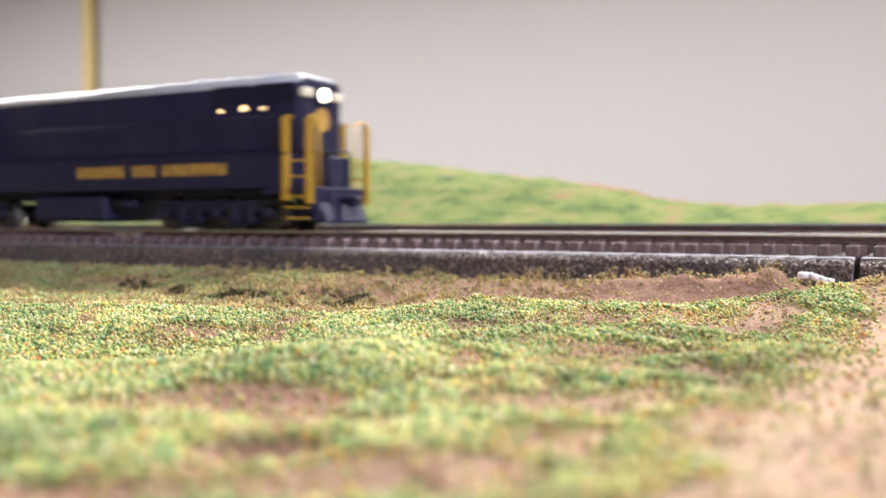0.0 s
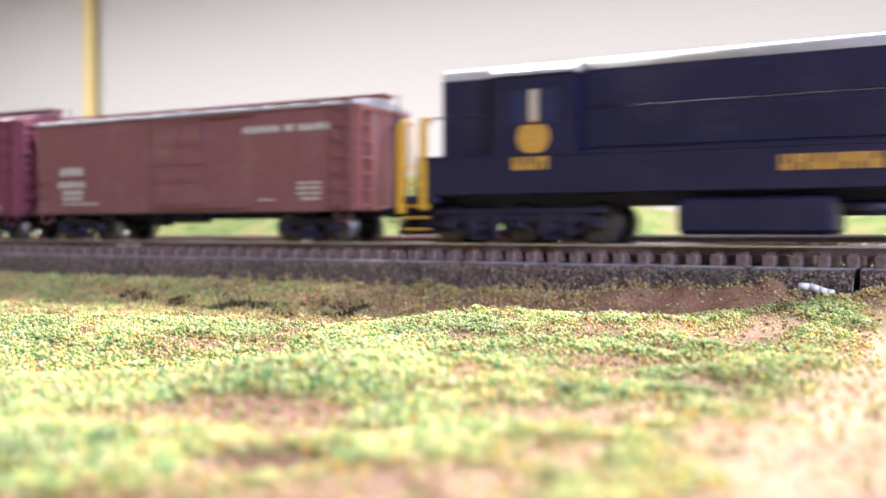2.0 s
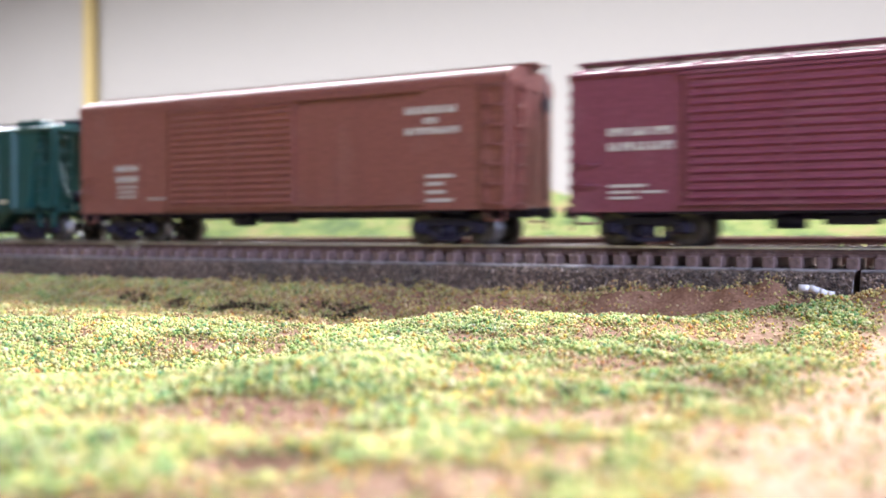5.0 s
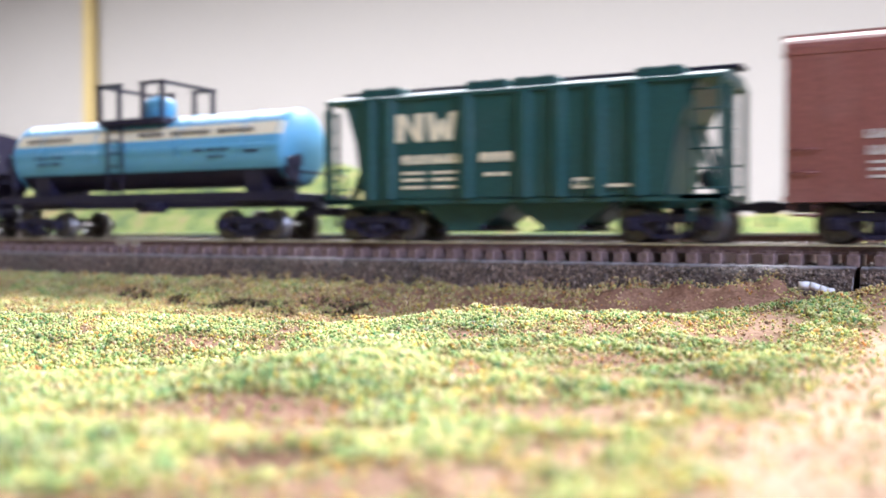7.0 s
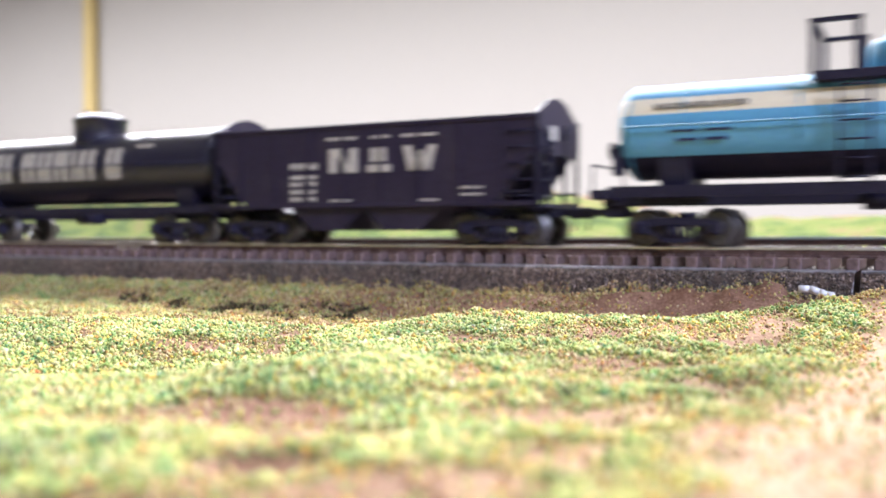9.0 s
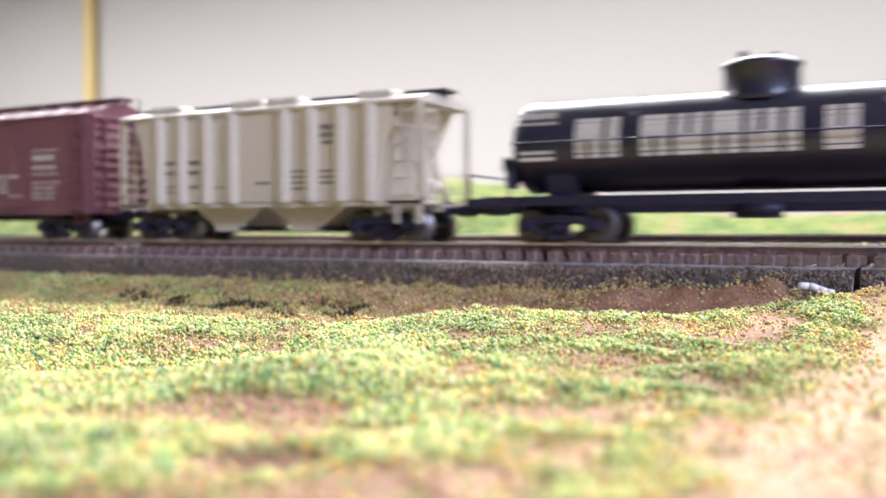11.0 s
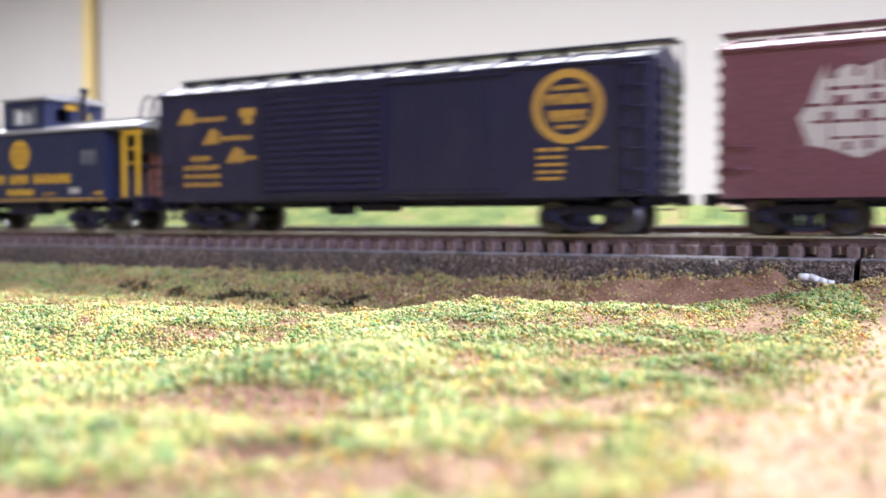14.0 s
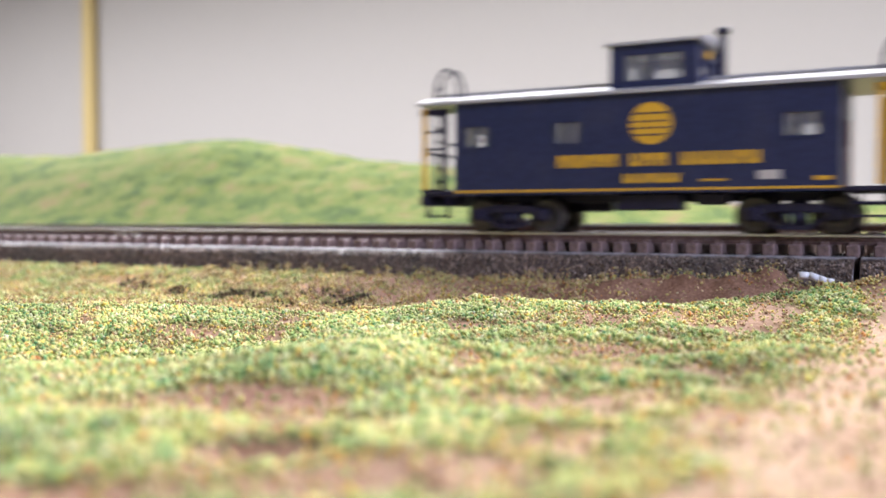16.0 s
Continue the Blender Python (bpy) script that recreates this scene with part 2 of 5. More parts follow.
def prism(bm, outline, axis, lo, hi, smooth=False, mat=0):
    """Extrudes a closed outline of (p, q) along an axis: 'x' takes (y, z), 'y' takes (x, z), 'z' takes (x, y)."""
    def at(p, q, h):
        return {"x": (h, p, q), "y": (p, h, q), "z": (p, q, h)}[axis]
    r0 = [bm.verts.new(at(p, q, lo)) for p, q in outline]
    r1 = [bm.verts.new(at(p, q, hi)) for p, q in outline]
    n = len(outline)
    for k in range(n):
        f = bm.faces.new((r0[k], r0[(k + 1) % n], r1[(k + 1) % n], r1[k]))
        f.smooth, f.material_index = smooth, mat
    for ring in (r0[::-1], r1):
        bm.faces.new(ring).material_index = mat
    bmesh.ops.recalc_face_normals(bm, faces=bm.faces)
    return bm


def lathe(bm, profile, axis="x", centre=(0, 0, 0), sides=32):
    """Turns (along, radius) pairs about an axis through centre."""
    rings = []
    for h, r in profile:
        ring = []
        for k in range(sides):
            c, s = r * math.cos(k * math.tau / sides), r * math.sin(k * math.tau / sides)
            p = {"x": (h, c, s), "y": (c, h, s), "z": (c, s, h)}[axis]
            ring.append(bm.verts.new(Vector(centre) + Vector(p)))
        rings.append(ring)
    for a, b in zip(rings, rings[1:]):
        for k in range(sides):
            bm.faces.new((a[k], a[(k + 1) % sides], b[(k + 1) % sides], b[k])).smooth = True
    bm.faces.new(rings[0][::-1])
    bm.faces.new(rings[-1])
    bmesh.ops.recalc_face_normals(bm, faces=bm.faces)
    return bm


def empty(name, label, category, group="", kind=""):
    ob = new(name)
    ob.empty_display_size = 0.01
    return tagged(ob, label, category, group, kind)


# ---- the room ----
def slab(name, x0, x1, y0, y1, z0, z1, mat, label, category):
    return tagged(part(name, box(bmesh.new(), x0, x1, y0, y1, z0, z1), mat), label, category, kind="structure")


slab("floor", -5200, 3200, -2700, 3240, -960, -900, CARPET, "dark grey carpeted room floor", "floor")
slab("ceiling", -5200, 3200, -2700, 3240, 1460, 1520, CEILING, "plain off-white painted ceiling", "ceiling")
slab("wall_north", -5200, 3200, 3200, 3300, -900, 1460, WALL, "plain warm grey painted wall behind the layout", "wall")
slab("wall_south", -5200, 3200, -2760, -2660, -900, 1460, WALL, "plain warm grey painted wall", "wall")
slab("wall_west", -5260, -5160, -2660, 3200, -900, 1460, WALL, "plain warm grey painted wall", "wall")
slab("wall_east", 3160, 3260, -2660, 3200, -900, 1460, WALL, "plain warm grey painted wall", "wall")
slab("layout_bench", -2500, 2400, -420, 590, -900, -14, BENCH, "wooden bench top carrying the model landscape", "bench")


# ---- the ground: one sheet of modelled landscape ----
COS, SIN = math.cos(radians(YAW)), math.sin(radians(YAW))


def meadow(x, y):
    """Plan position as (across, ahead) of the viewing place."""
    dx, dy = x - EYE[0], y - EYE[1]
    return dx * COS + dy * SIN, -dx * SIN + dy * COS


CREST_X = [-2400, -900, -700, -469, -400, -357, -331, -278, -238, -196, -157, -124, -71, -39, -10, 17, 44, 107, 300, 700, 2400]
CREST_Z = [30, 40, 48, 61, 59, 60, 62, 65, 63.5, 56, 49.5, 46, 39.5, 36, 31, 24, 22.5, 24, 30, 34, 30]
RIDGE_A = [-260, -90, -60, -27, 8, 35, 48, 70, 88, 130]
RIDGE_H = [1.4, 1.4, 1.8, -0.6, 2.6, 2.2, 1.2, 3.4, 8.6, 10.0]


def lumps(x, y, scale, seed=0.0):
    return noise.noise(Vector((x / scale + seed, y / scale - seed, seed)))


def smooth(a, b, v):
    k = min(1.0, max(0.0, (v - a) / (b - a)))
    return k * k * (3 - 2 * k)


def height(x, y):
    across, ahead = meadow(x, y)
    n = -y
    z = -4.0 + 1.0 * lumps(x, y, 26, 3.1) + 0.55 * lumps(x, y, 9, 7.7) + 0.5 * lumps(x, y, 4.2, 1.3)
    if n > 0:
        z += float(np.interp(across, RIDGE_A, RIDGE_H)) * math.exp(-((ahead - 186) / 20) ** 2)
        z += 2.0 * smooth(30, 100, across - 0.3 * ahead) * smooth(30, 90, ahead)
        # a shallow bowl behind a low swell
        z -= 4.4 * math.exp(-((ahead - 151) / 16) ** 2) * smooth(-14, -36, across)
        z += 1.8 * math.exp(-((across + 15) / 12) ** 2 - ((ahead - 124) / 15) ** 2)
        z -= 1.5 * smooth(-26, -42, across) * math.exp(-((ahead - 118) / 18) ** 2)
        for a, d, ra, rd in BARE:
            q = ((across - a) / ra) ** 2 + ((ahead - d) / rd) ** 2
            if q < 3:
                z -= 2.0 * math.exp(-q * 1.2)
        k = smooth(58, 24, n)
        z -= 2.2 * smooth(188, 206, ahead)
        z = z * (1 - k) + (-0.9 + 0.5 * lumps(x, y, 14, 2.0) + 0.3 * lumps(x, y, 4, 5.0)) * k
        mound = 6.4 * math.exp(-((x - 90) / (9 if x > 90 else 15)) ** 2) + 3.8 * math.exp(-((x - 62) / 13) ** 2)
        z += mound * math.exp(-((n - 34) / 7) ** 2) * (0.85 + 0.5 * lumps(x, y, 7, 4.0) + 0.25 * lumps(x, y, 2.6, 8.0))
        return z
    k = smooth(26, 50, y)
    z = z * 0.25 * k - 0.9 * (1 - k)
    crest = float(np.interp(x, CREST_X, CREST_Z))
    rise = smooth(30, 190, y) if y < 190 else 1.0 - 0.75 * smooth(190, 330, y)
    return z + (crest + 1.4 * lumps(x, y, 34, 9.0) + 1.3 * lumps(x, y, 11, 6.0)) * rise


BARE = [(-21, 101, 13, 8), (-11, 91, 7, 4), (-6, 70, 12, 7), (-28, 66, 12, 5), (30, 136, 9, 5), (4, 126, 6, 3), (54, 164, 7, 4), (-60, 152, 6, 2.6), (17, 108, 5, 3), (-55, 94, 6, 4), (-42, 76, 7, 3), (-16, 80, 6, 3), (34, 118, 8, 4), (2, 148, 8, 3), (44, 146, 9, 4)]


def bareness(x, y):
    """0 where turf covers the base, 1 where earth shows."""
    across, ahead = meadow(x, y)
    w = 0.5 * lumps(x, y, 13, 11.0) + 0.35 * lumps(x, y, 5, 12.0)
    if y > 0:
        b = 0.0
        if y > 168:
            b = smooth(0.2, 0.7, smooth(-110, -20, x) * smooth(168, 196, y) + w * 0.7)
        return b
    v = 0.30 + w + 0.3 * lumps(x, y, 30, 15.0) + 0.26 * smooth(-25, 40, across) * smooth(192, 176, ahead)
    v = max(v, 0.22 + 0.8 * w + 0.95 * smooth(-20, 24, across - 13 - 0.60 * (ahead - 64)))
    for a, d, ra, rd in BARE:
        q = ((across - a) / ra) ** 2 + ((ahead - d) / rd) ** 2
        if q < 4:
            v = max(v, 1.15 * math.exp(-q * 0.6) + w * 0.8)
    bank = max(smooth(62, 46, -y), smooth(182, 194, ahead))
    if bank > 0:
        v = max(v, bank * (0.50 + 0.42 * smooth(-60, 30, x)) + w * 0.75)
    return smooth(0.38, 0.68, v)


def axis_steps(spans):
    out = []
    for a, b, step in spans:
        out += list(np.arange(a, b, step))
    return out + [spans[-1][1]]


def build_ground():
    xs = axis_steps([(-2500, -700, 60), (-700, -260, 8), (-260, 240, 1.7), (240, 500, 8), (500, 2400, 60)])
    ys = axis_steps([(-420, -240, 6), (-240, -24, 1.6), (-24, 26, 5), (26, 215, 3), (215, 590, 20)])
    verts, bare, pale = [], [], []
    for y in ys:
        for x in xs:
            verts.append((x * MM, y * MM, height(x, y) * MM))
            bare.append(bareness(x, y) * (1 - 0.7 * smooth(240, 420, x)))
            a, d = meadow(x, y)
            pale.append(max(smooth(-50, 15, a - 9 - 0.62 * (d - 64)) * smooth(190, 178, d), 0.8 * math.exp(-((a + 6) / 12) ** 2 - ((d - 69) / 9) ** 2)))
    w = len(xs)
    faces = [(j * w + i, j * w + i + 1, (j + 1) * w + i + 1, (j + 1) * w + i) for j in range(len(ys) - 1) for i in range(w - 1)]
    me = bpy.data.meshes.new("ground")
    me.from_pydata(verts, [], faces)
    me.polygons.foreach_set("use_smooth", [True] * len(faces))
    at = me.attributes.new("bare", "FLOAT", "POINT")
    at.data.foreach_set("value", bare)
    at = me.attributes.new("pale", "FLOAT", "POINT")
    at.data.foreach_set("value", pale)
    at = me.attributes.new("hill", "FLOAT", "POINT")
    at.data.foreach_set("value", [smooth(10, 30, v[1] / MM) for v in verts])
    me.materials.append(GROUND)
    return tagged(new("ground", me), "model landscape of brown earth and green meadow with a low hill", "ground", kind="structure")


build_ground()


# ---- turf: loose foam crumbs ----
def crumbs(name, points, sizes, material, label):
    """One mesh of small irregular eight-sided crumbs."""
    rng = np.random.default_rng(len(points))
    n = len(points)
    base = np.array([(1, 0, 0), (-1, 0, 0), (0, 1, 0), (0, -1, 0), (0, 0, 1), (0, 0, -1)], float)
    tri = np.array([(0, 2, 4), (2, 1, 4), (1, 3, 4), (3, 0, 4), (2, 0, 5), (1, 2, 5), (3, 1, 5), (0, 3, 5)])
    q = rng.normal(size=(n, 4))
    q /= np.linalg.norm(q, axis=1)[:, None]
    a, b, c, d = q.T
    rot = np.stack([1 - 2 * (c * c + d * d), 2 * (b * c - a * d), 2 * (b * d + a * c), 2 * (b * c + a * d), 1 - 2 * (b * b + d * d), 2 * (c * d - a * b),
                    2 * (b * d - a * c), 2 * (c * d + a * b), 1 - 2 * (b * b + c * c)], 1).reshape(n, 3, 3)
    local = base[None] * rng.uniform(0.35, 1.5, (n, 6, 1)) * np.asarray(sizes)[:, None, None]
    v = np.einsum("nij,nkj->nki", rot, local) + np.asarray(points)[:, None, :]
    f = (tri[None] + (np.arange(n) * 6)[:, None, None]).reshape(-1, 3)
    me = bpy.data.meshes.new(name)
    me.vertices.add(n * 6)
    me.vertices.foreach_set("co", (v * MM).ravel())
    me.loops.add(len(f) * 3)
    me.loops.foreach_set("vertex_index", f.ravel())
    me.polygons.add(len(f))
    me.polygons.foreach_set("loop_start", np.arange(len(f)) * 3)
    me.update(calc_edges=True)
    me.materials.append(material)
    return tagged(new(name, me), label, "turf", kind="stuff")


def scatter_turf():
    rnd = random.Random(5)
    green, dry = ([], []), ([], [])
    while len(green[0]) < 140000:
        ahead = 40 + 310 * rnd.random() ** 0.75
        across = rnd.uniform(-1, 1) * (0.56 * ahead + 22)
        x, y = EYE[0] + across * COS - ahead * SIN, EYE[1] + across * SIN + ahead * COS
        if -y < 24 or y > 0:
            continue
        b = bareness(x, y)
        bank = -y < 60 or ahead > 190
        if b > rnd.random() * 1.05 or (bank and rnd.random() > 0.3 + 0.12 * smooth(-20, -90, x)):
            sprig = lumps(x, y, 4.0, 21.0) > (0.28 if bank else 0.5)
            pale = across - 15 - 0.60 * (ahead - 64) > 2 and ahead < 178
            if b > 0.6 and ((pale and rnd.random() < 0.95) or (54 < x < 106 and -y < 46 and rnd.random() < 0.8)):
                continue
            if not bank and ahead < 130 and b > 0.6 and rnd.random() < 0.7:
                continue
            if rnd.random() < (0.75 if bank and b < 0.95 else 0.40 if b < 0.9 else 0.16) or sprig:
                dry[0].append((x, y, height(x, y) + rnd.uniform(-0.1, 1.6 if sprig else 0.35)))
                dry[1].append(rnd.uniform(0.14, 0.42))
            continue
        if b > 0.22 and rnd.random() < 0.55:
            dry[0].append((x, y, height(x, y) + rnd.uniform(-0.1, 0.6)))
            dry[1].append(rnd.uniform(0.16, 0.42))
            continue
        r = rnd.uniform(0.18, 0.40) if b > 0.15 else rnd.uniform(0.2, 0.48) if rnd.random() < 0.9 else rnd.uniform(0.45, 0.68)
        green[0].append((x, y, height(x, y) + rnd.uniform(-0.1, 0.9)))
        green[1].append(r)
    brush = ([], [])
    while len(brush[0]) < 2600:
        x, y = rnd.uniform(-92, -4), rnd.gauss(-56, 5.5)
        top = lumps(x, y, 9, 31.0) + 0.15
        if top < 0 or y > -26:
            continue
        brush[0].append((x, y, height(x, y) + rnd.uniform(-0.1, 3.6 * top)))
        brush[1].append(rnd.uniform(0.2, 0.5))
    sprigs = ([], [])
    for k in range(95):
        x, y = rnd.uniform(-70, 108), rnd.uniform(-31, -24.5)
        tall = rnd.uniform(0.8, 3.6)
        foot = max(height(x, y), float(np.interp(y, [-25.2, -24.0, -22.6], [-2.0, 1.6, 4.6])))
        for j in range(int(9 + 9 * tall)):
            f = rnd.random()
            sprigs[0].append((x + rnd.gauss(0, 0.35 + 0.5 * f), y + rnd.gauss(0, 0.4), foot + tall * f))
            sprigs[1].append(rnd.uniform(0.12, 0.30))
    crumbs("weed_sprigs", *sprigs, DRY_TURF, "small yellow and olive weeds along the foot of the roadbed")
    crumbs("dark_undergrowth", *brush, BRUSH, "dark brown and olive undergrowth along the ditch")
    crumbs("meadow_turf", *green, TURF, "bright green and yellow foam turf crumbs covering the meadow")
    crumbs("dry_turf", *dry, DRY_TURF, "brown and olive crumbs of dry turf on bare earth")


scatter_turf()


# ---- track ----
def build_track():
    rnd = random.Random(8)
    bed = empty("roadbed", "dark painted cork roadbed under the track, split at a joint", "roadbed", kind="structure")
    for lo, hi in ((-2480, 109.6), (110.9, 2380)):
        bm = bmesh.new()
        near = [lo] + [x for x in np.arange(-330, 230, 1.8) if lo < x < hi] + [hi]
        prof = [(-25.2, -2.0), (-24.0, 1.6), (-22.6, 4.6), (-20.6, 6.1), (0, 6.3), (20.6, 6.1), (25.5, -2.0)]
        rows = [[bm.verts.new((x, py + (rnd.uniform(-0.25, 0.25) if k in (1, 2) else 0), pz + (rnd.uniform(-0.12, 0.12) if 0 < k < 4 else 0)))
                 for k, (py, pz) in enumerate(prof)] for x in near]
        for a, b in zip(rows, rows[1:]):
            for k in range(len(prof) - 1):
                bm.faces.new((a[k], b[k], b[k + 1], a[k + 1]))
        bm.faces.new(rows[0])
        bm.faces.new(rows[-1][::-1])
        bmesh.ops.recalc_face_normals(bm, faces=bm.faces)
        part("cork_strip", bm, CORK, bed)
        # added pale strip from tie ends to bevelled edge; its grey holds the cork's sheen
        bm = bmesh.new()
        rows = [[bm.verts.new((x, py + rnd.uniform(-0.3, 0.3), pz)) for py, pz in ((-20.5, 6.0), (-20.3, 6.4), (-15.6, 6.55), (-15.6, 6.0))] for x in near]
        for a, b in zip(rows, rows[1:]):
            for k in range(3):
                bm.faces.new((a[k], b[k], b[k + 1], a[k + 1]))
        bmesh.ops.recalc_face_normals(bm, faces=bm.faces)
        part("sheen_strip", bm, TOPSHEEN, bed, "pale grey strip beside the ties, painted sheen of the cork top")
    pts, sizes = [], []
    for k in range(38000):
        x, f = rnd.uniform(-330, 215), rnd.random()
        if 109.0 < x < 111.4:
            continue
        py = -25.0 + 4.0 * f if k % 4 else rnd.uniform(-15.5, 15.5)
        pts.append((x, py, float(np.interp(py, [p[0] for p in prof], [p[1] for p in prof])) + rnd.uniform(-0.25, 0.1)))
        sizes.append(rnd.uniform(0.22, 0.55))
    crumbs("cork_grain", pts, sizes, GRAIN, "dark brown coarse cork grain along the roadbed edge")["category"] = "roadbed"
    track = empty("track", "brown plastic flex track with weathered steel rails", "railway track", kind="structure")
    for y in (-8.9, 8.9):
        bm = bmesh.new()
        prism(bm, [(y - 1.3, 9.2), (y + 1.3, 9.2), (y + 1.1, 9.65), (y + 0.35, 9.9), (y + 0.35, 10.8), (y + 0.62, 11.1), (y - 0.62, 11.1), (y - 0.35, 10.8), (y - 0.35, 9.9), (y - 1.1, 9.65)],
              "x", -2470, 2370)
        rail = part("rail", bm, RAILSIDE, track, "steel rail with rusty brown sides")
        bm = bmesh.new()
        prism(bm, [(y - 0.62, 11.1), (y + 0.62, 11.1), (y + 0.62, 11.55), (y + 0.45, RAIL), (y - 0.45, RAIL), (y - 0.62, 11.55)], "x", -2470, 2370)
        part("rail_head", bm, RAILTOP, rail, "polished steel running surface")
    # ties: one mesh shared by the nearest, the rest joined
    pitch = 6.32
    bm = bmesh.new()
    box(bm, -1.5, 1.5, -15.2, 15.2, 6.2, 9.2, 0.3)
    for y in (-8.9, 8.9):
        for d in (-1.9, 1.9):
            box(bm, -1.0, 1.0, y + d - 0.45, y + d + 0.45, 9.15, 9.95)
    first = part("tie", bm, TIE, track)
    first.location.x = 0.0
    far = bmesh.new()
    for k in range(-390, 375):
        x = k * pitch + 1.2
        if -75 <= k <= 60:
            if k == -75:
                tie = first
            else:
                tie = new("tie", first.data)
                tie.parent = track
            tie.location = (x * MM, 0, rnd.uniform(-0.08, 0.02) * MM)
            tie.rotation_euler = (0, 0, rnd.uniform(-0.012, 0.012))
        else:
            box(far, x - 1.5, x + 1.5, -15.2, 15.2, 6.2, 9.2)
    tagged(part("tie_run", far, TIE, track), kind="stuff")
    joiner = bmesh.new()
    box(joiner, -139, -127, -10.6, -7.2, 9.2, 10.4, 0.15)
    part("rail_joiner", joiner, RAILTOP, track, "bare metal rail joiner")


build_track()


def second_track():
    """A parallel track on its own, slightly higher bed, falling gently with the ground."""
    def level(x):
        return 2.0 + 0.0042 * max(-500, min(400, x))
    xs = [-2470, -900, -500] + list(range(-480, 400, 20)) + [400, 900, 2370]
    bed = empty("roadbed", "dark painted cork roadbed of the rear track", "roadbed", kind="structure")
    rear = empty("track", "rear track with dark weathered rails beside the hill", "railway track", kind="structure")

    def sweep(prof):
        bm = bmesh.new()
        rows = [[bm.verts.new((x, y, z + level(x))) for y, z in prof] for x in xs]
        n = len(prof)
        for a, b in zip(rows, rows[1:]):
            for k in range(n):
                bm.faces.new((a[k], b[k], b[(k + 1) % n], a[(k + 1) % n]))
        bm.faces.new(rows[0])
        bm.faces.new(rows[-1][::-1])
        bmesh.ops.recalc_face_normals(bm, faces=bm.faces)
        return bm
    part("cork_strip", sweep([(26.5, -5.0), (29.4, 6.1), (50, 6.3), (70.6, 6.1), (75, -5.0)]), CORK, bed)
    for y in (41.1, 58.9):
        rail = part("rail", sweep([(y - 1.3, 9.2), (y + 1.3, 9.2), (y + 0.4, 9.9), (y + 0.62, 11.1), (y - 0.62, 11.1), (y - 0.4, 9.9)]), RAILSIDE, rear, "steel rail with rusty brown sides")
        part("rail_head", sweep([(y - 0.62, 11.1), (y + 0.62, 11.1), (y + 0.45, RAIL), (y - 0.45, RAIL)]), RAILTOP, rail, "polished steel running surface")
    ties = bmesh.new()
    for k in range(-390, 375):
        x = k * 6.32 + 3.0
        box(ties, x - 1.5, x + 1.5, 34.8, 65.2, 6.1 + level(x), 9.2 + level(x))
    tagged(part("tie_run", ties, TIE, rear), kind="stuff")


second_track()


# ---- rolling stock: built about its middle, x forward, z from the rail head ----
SHIFT = [0.0]            # moves lettering along a vehicle, mm
WHEELS = []              # (wheelset, local place in mm, radius)
TRAIN = []               # (vehicle, place along the track at the start, mm)


def wheelset(radius, parent, x):
    bm = bmesh.new()
    r = radius
    prof = [(-10.6, 0.8), (-10.5, 1.4), (-9.95, 1.5), (-9.9, r * 0.72), (-10.1, r * 0.82), (-10.1, r), (-7.9, r + 0.1), (-7.6, r + 0.75), (-7.0, r + 0.75), (-6.9, r * 0.8), (-7.3, r * 0.7),
            (-7.2, 1.6), (-6.6, 1.1), (6.6, 1.1), (7.2, 1.6), (7.3, r * 0.7), (6.9, r * 0.8), (7.0, r + 0.75), (7.6, r + 0.75), (7.9, r + 0.1), (10.1, r), (10.1, r * 0.82), (9.9, r * 0.72),
            (9.95, 1.5), (10.5, 1.4), (10.6, 0.8)]
    lathe(bm, prof, "y", (0, 0, 0), 20)
    for f in bm.faces:
        c = f.calc_center_median()
        if math.hypot(c.x, c.z) > r * 0.9:
            f.material_index = 1
    for k in range(4):
        a = k * math.pi / 2
        for y in (-10.25, 9.85):
            rod(bm, (math.cos(a) * r * 0.42, y, math.sin(a) * r * 0.42), (math.cos(a) * r * 0.42, y + 0.4, math.sin(a) * r * 0.42), 0.5, 6)
    ob = part("wheelset", bm, [WHEELM, TREAD], parent, "blackened metal wheelset with bright treads")
    ob.location = (x * MM, 0, radius * MM)
    WHEELS.append((ob, (x, 0, radius), radius))
    return ob


